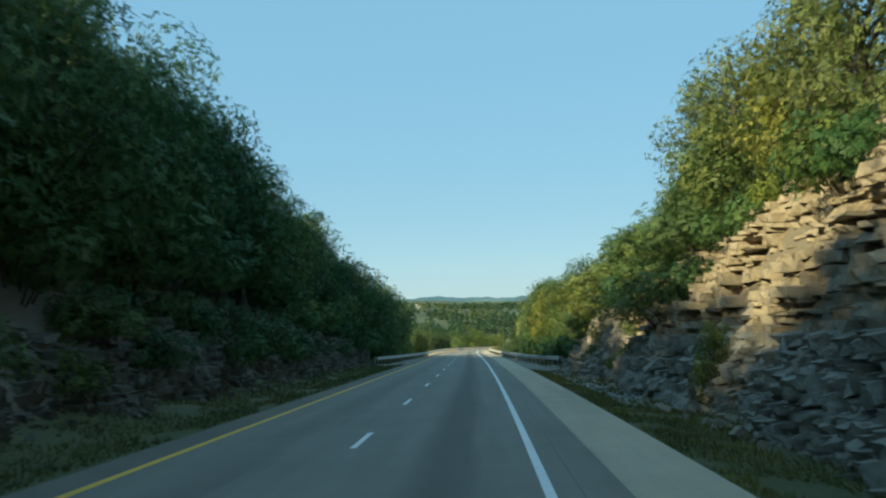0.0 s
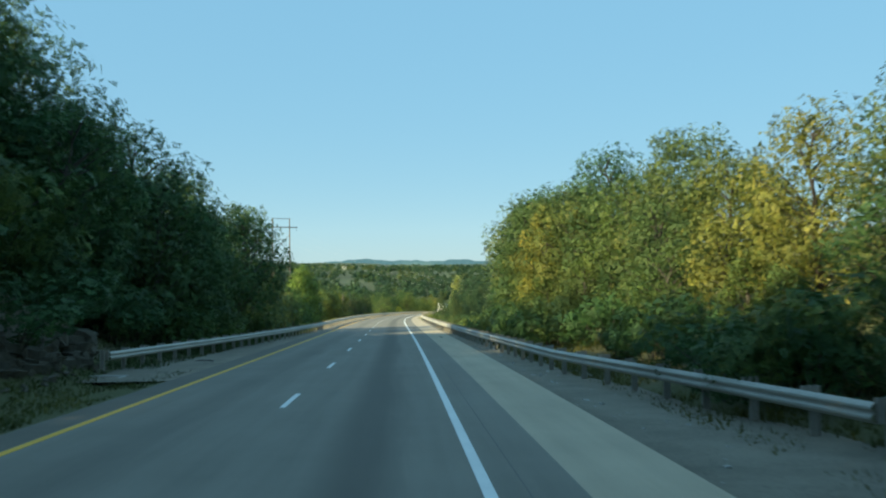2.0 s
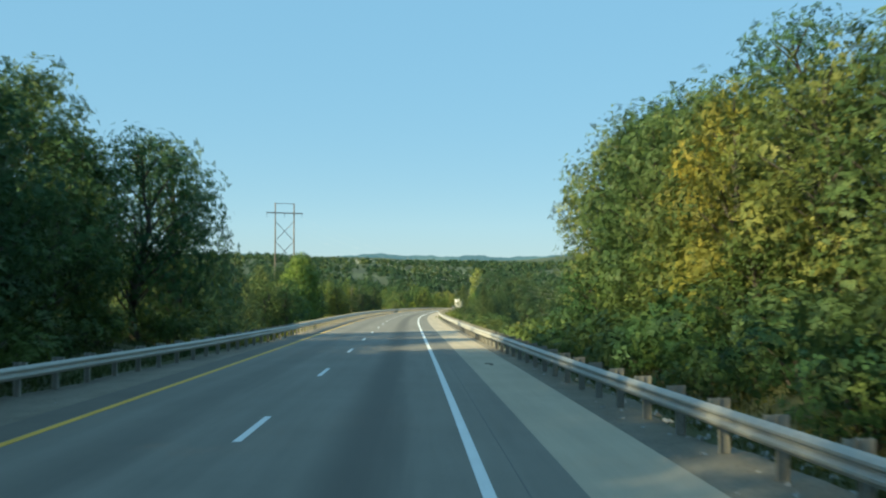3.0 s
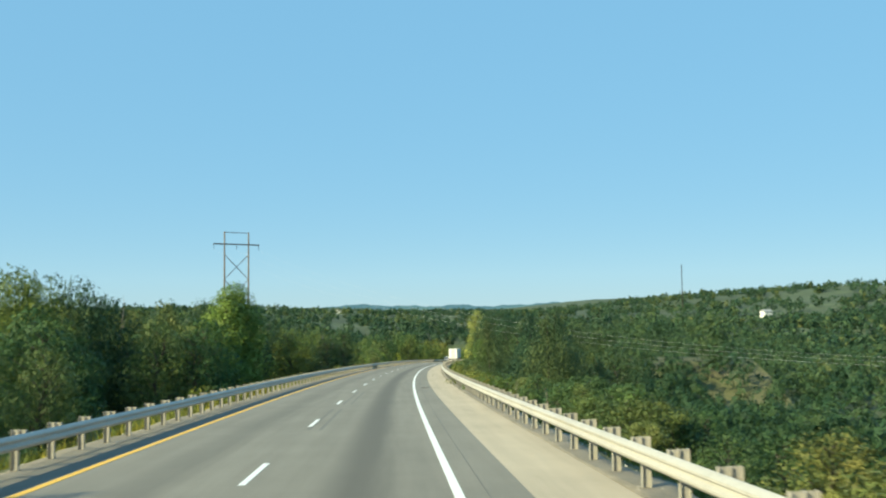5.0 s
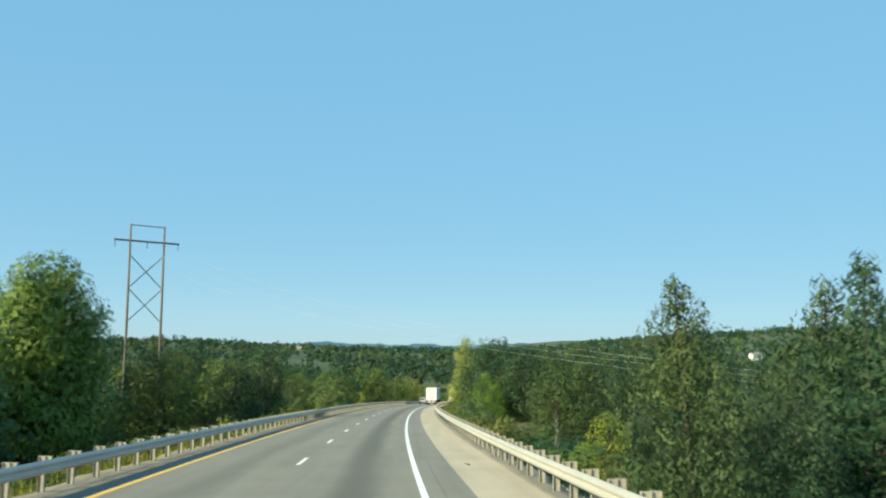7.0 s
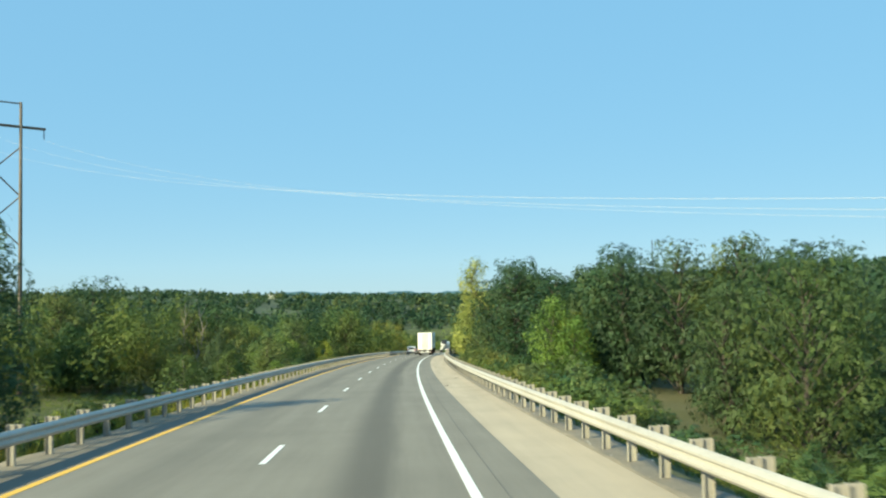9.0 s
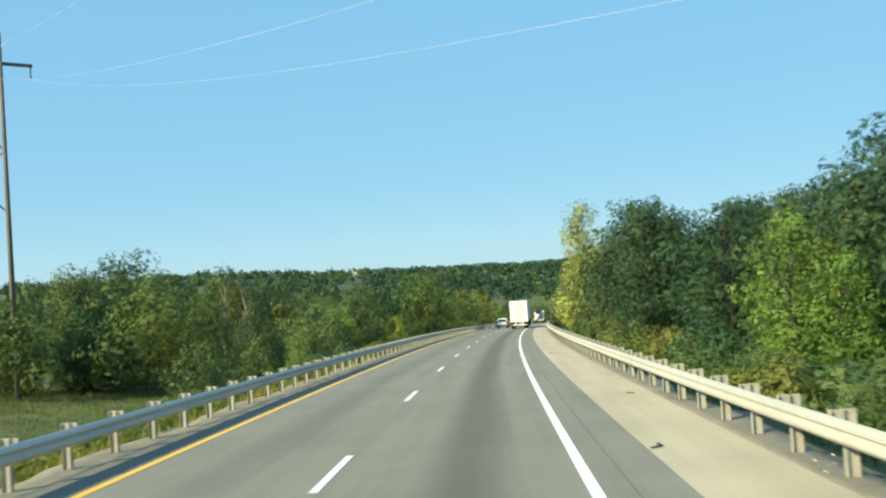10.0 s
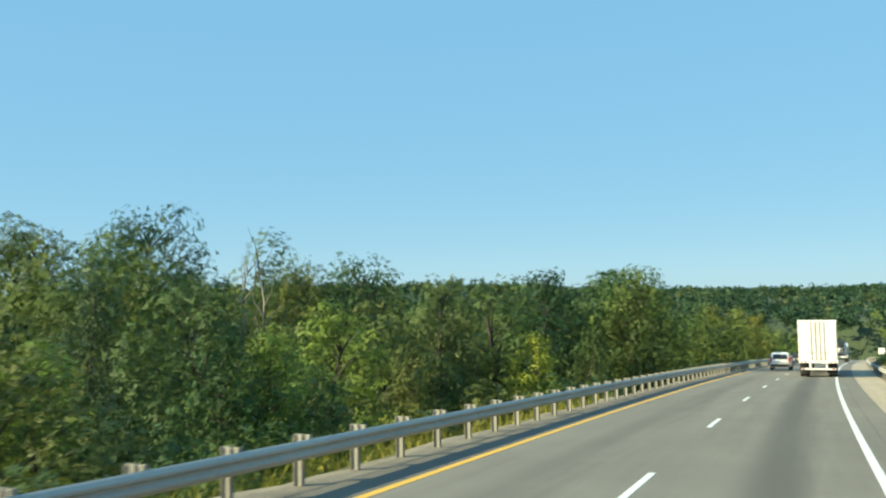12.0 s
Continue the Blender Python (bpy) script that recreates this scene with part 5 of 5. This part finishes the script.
def loft(sections):
    """A closed body from cross-sections: rows of y and a list of (half width, z) going up one side."""
    bm = bmesh.new()
    rings = []
    for y, half in sections:
        pts = [(-x, z) for x, z in half] + [(x, z) for x, z in reversed(half)]
        rings.append([bm.verts.new((x, y, z)) for x, z in pts])
    n = len(rings[0])
    for a, b in zip(rings, rings[1:]):
        for i in range(n):
            j = (i + 1) % n
            bm.faces.new((a[i], b[i], b[j], a[j]))
    bm.faces.new(rings[0])
    bm.faces.new(rings[-1][::-1])
    bmesh.ops.recalc_face_normals(bm, faces=bm.faces)
    return bm


def car(name, label, s, off, paint, tall=1.68, length=4.7):
    """A passenger car; y runs forward from its rear bumper."""
    c = thing(name, label, "car", m=pose(*road(s, off), -math.degrees(TILT) * 0.93, 0, heading(s)))
    w, L, T = 0.92, length, tall
    low = lambda k, zt: [(w * k * 0.9, 0.3), (w * k, 0.42), (w * k, zt * 0.72), (w * k * 0.96, zt)]  # noqa: E731
    bm = loft([(0.0, low(0.9, 0.92)), (0.12, low(0.97, 1.0)), (1.0, low(1.0, 1.02)), (L * 0.62, low(1.0, 1.0)), (L * 0.86, low(0.98, 0.9)), (L * 0.97, low(0.9, 0.75)), (L, low(0.8, 0.65))])
    body = part("body", bm, paint, c, soft=True)
    up = lambda k, zt: [(w * 0.97, 0.98), (w * k * 0.95, zt * 0.85), (w * k * 0.86, zt - 0.06), (w * k * 0.7, zt)]  # noqa: E731
    bm = loft([(0.12, up(0.93, 1.06)), (0.22, up(0.93, T * 0.8)), (0.5, up(0.93, T - 0.03)), (1.6, up(0.93, T)), (L * 0.5, up(0.92, T - 0.03)), (L * 0.57, up(0.92, T - 0.16)), (L * 0.72, up(0.95, 1.02))])
    part("roof", bm, paint, c, soft=True)
    bm = bmesh.new()
    v = [bm.verts.new(p) for p in ((-0.66, 0.125, 1.08), (0.66, 0.125, 1.08), (0.58, 0.33, T - 0.17), (-0.58, 0.33, T - 0.17))]
    bm.faces.new(v)
    r = bmesh.ops.extrude_face_region(bm, geom=bm.faces[:])
    for g in r["geom"]:
        if isinstance(g, bmesh.types.BMVert):
            g.co.y -= 0.05
    part("rear_window", bm, M_GLASS, c, "dark tinted glass")
    for x in (-1, 1):
        bm = bmesh.new()
        vs = [bm.verts.new(p) for p in ((x * 0.885, 0.6, 1.06), (x * 0.885, L * 0.62, 1.06), (x * 0.8, L * 0.5, T - 0.16), (x * 0.8, 0.7, T - 0.16))]
        bm.faces.new(vs)
        r = bmesh.ops.extrude_face_region(bm, geom=bm.faces[:])
        for g in r["geom"]:
            if isinstance(g, bmesh.types.BMVert):
                g.co.x += x * 0.03
        part("side_window", bm, M_GLASS, c, "dark tinted glass")
        bm = bmesh.new()
        box(bm, min(x * 0.72, x * 0.9), max(x * 0.72, x * 0.9), -0.02, 0.12, 0.78, 1.2, 0.02)
        part("tail_light", bm, M_RED, c)
        for y in (0.85, L - 0.95):
            wheel(c, x * 0.8, y, 0.35, 0.23)
        bm = bmesh.new()
        box(bm, min(x * 0.9, x * 1.06), max(x * 0.9, x * 1.06), L * 0.62, L * 0.66, 1.0, 1.14, 0.02)
        part("mirror", bm, paint, c)
    bm = bmesh.new()
    box(bm, -0.82, 0.82, -0.06, 0.14, 0.34, 0.6, 0.04)
    part("bumper", bm, M_TRIM, c, "dark rear bumper")
    bm = bmesh.new()
    box(bm, -0.18, 0.18, -0.035, -0.005, 0.74, 0.86)
    part("plate", bm, M_PLATE, c)
    return c


def mixer_truck(s, off):
    """A concrete mixer: y runs forward from the chute."""
    t = thing("mixer_truck", "concrete mixer truck with a dark hopper and pale chute", "truck", m=pose(*road(s, off), -math.degrees(TILT) * 0.93, 0, heading(s)))
    bm = bmesh.new()
    for x in (-0.45, 0.45):
        box(bm, x - 0.06, x + 0.06, 0.8, 8.6, 0.8, 1.05)
    part("frame", bm, M_TRIM, t)
    bm = bmesh.new()
    n = 18
    rings = []
    for y, z, r in ((0.9, 2.75, 0.55), (1.5, 2.65, 0.8), (3.0, 2.35, 1.15), (4.6, 2.1, 1.15), (5.8, 1.95, 0.85), (6.1, 1.93, 0.4)):
        rings.append([bm.verts.new((r * math.cos(6.2832 * i / n), y + 0.18 * r * math.sin(6.2832 * i / n), z + r * math.sin(6.2832 * i / n))) for i in range(n)])
    for p, q in zip(rings, rings[1:]):
        for i in range(n):
            bm.faces.new((p[i], p[(i + 1) % n], q[(i + 1) % n], q[i]))
    bm.faces.new(rings[0][::-1])
    bm.faces.new(rings[-1])
    part("drum", bm, M_CAR, t, "white mixing drum", soft=True)
    bm = loft([(0.25, [(0.35, 2.35), (0.62, 2.95), (0.7, 3.45)]), (0.6, [(0.4, 2.3), (0.75, 2.95), (0.8, 3.5)]), (1.15, [(0.4, 2.3), (0.7, 2.95), (0.72, 3.4)])])
    part("hopper", bm, M_DARKCAR, t, "dark loading hopper")
    bm = bmesh.new()
    for i in range(5):
        x0, z0 = -0.1 - i * 0.17, 2.25 - i * 0.26
        box(bm, x0 - 0.34, x0 + 0.34, -0.1 + i * 0.02, 0.3 + i * 0.02, z0 - 0.2, z0 + 0.08, 0.03)
    part("chute", bm, M_PLATE, t, "pale grey chute")
    bm = bmesh.new()
    for x in (-0.75, 0.75):
        rod(bm, (x, 0.7, 0.9), (x * 0.8, 0.7, 3.0), 0.06)
    rod(bm, (-0.7, 0.7, 1.9), (0.7, 0.7, 1.9), 0.06)
    part("stand", bm, M_TRIM, t)
    bm = bmesh.new()
    box(bm, -1.2, 1.2, 0.55, 0.7, 0.75, 1.0, 0.02)
    part("rear_bumper", bm, M_CAR, t, "white rear bumper")
    for x in (-0.92, 0.92):
        bm = bmesh.new()
        box(bm, x - 0.3, x + 0.3, 0.74, 0.77, 0.25, 0.8)
        part("mud_flap", bm, M_RUBBER, t)
        bm = bmesh.new()
        box(bm, x - 0.12, x + 0.12, 0.51, 0.548, 0.82, 0.94)
        part("tail_light", bm, M_RED, t)
        bm = bmesh.new()
        box(bm, x - 0.3, x + 0.3, 1.0, 4.2, 1.08, 1.14, 0.02)
        part("fender", bm, M_CAR, t)
        for y in (1.6, 2.95):
            wheel(t, x, y, 0.5, 0.5)
        wheel(t, x * 1.1, 7.9, 0.5, 0.3)
    bm = bmesh.new()
    box(bm, -1.15, 1.15, 6.5, 8.0, 0.9, 3.0, 0.12)
    box(bm, -0.95, 0.95, 7.9, 9.1, 0.7, 1.85, 0.12)
    part("cab", bm, M_CAR, t, "white cab")
    return t


semi_truck(428, 2.5)
car("white_car", "white sport utility car driving in the passing lane", 447, -1.25, M_CAR)
car("dark_car", "dark sedan driving in the passing lane", 478, -1.3, M_DARKCAR, 1.45)
mixer_truck(513, 2.5)


# ---- torn tyre scraps and tyre marks on the pavement ----
def tyre_scrap(s, off, k, seed, up=0.0):
    r = random.Random(seed)
    V, F = [], []
    n = 7
    for i in range(n):
        a = (i / (n - 1) - 0.5) * 1.6
        for w in (-0.09, 0.0, 0.09):
            V.append((k * math.sin(a) + r.uniform(-0.02, 0.02), k * (1 - math.cos(a)) + w * k * 1.6, 0.012 + abs(w) * 0.3 * k + r.uniform(0, 0.03) * k))
    for i in range(n - 1):
        for j in range(2):
            a = i * 3 + j
            F.append((a, a + 3, a + 4, a + 1))
    ob = piece("tyre_scrap", mesh_of("tyre_scrap", V, F, M_RUBBER))
    mod = ob.modifiers.new("thick", "SOLIDIFY")
    mod.thickness = 0.012
    ob.matrix_basis = pose(*road(s, off, up), 0, 0, heading(s) + r.uniform(0, 180))
    tagged(ob, "torn black tyre scrap lying on the pavement", "tyre scrap", "tyre scraps")


for i, (s, off, k, up) in enumerate([(98.2, -5.7, 0.6, -0.02), (206, 4.4, 0.3, 0.006), (313.5, 5.0, 0.22, 0.006), (121, 5.6, 0.3, 0.004), (238, 5.4, 0.2, 0.004), (345, 5.2, 0.22, 0.004), (322, 5.9, 0.16, 0.004), (148, 4.3, 0.25, 0.006)]):
    tyre_scrap(s, off, k, i, up)
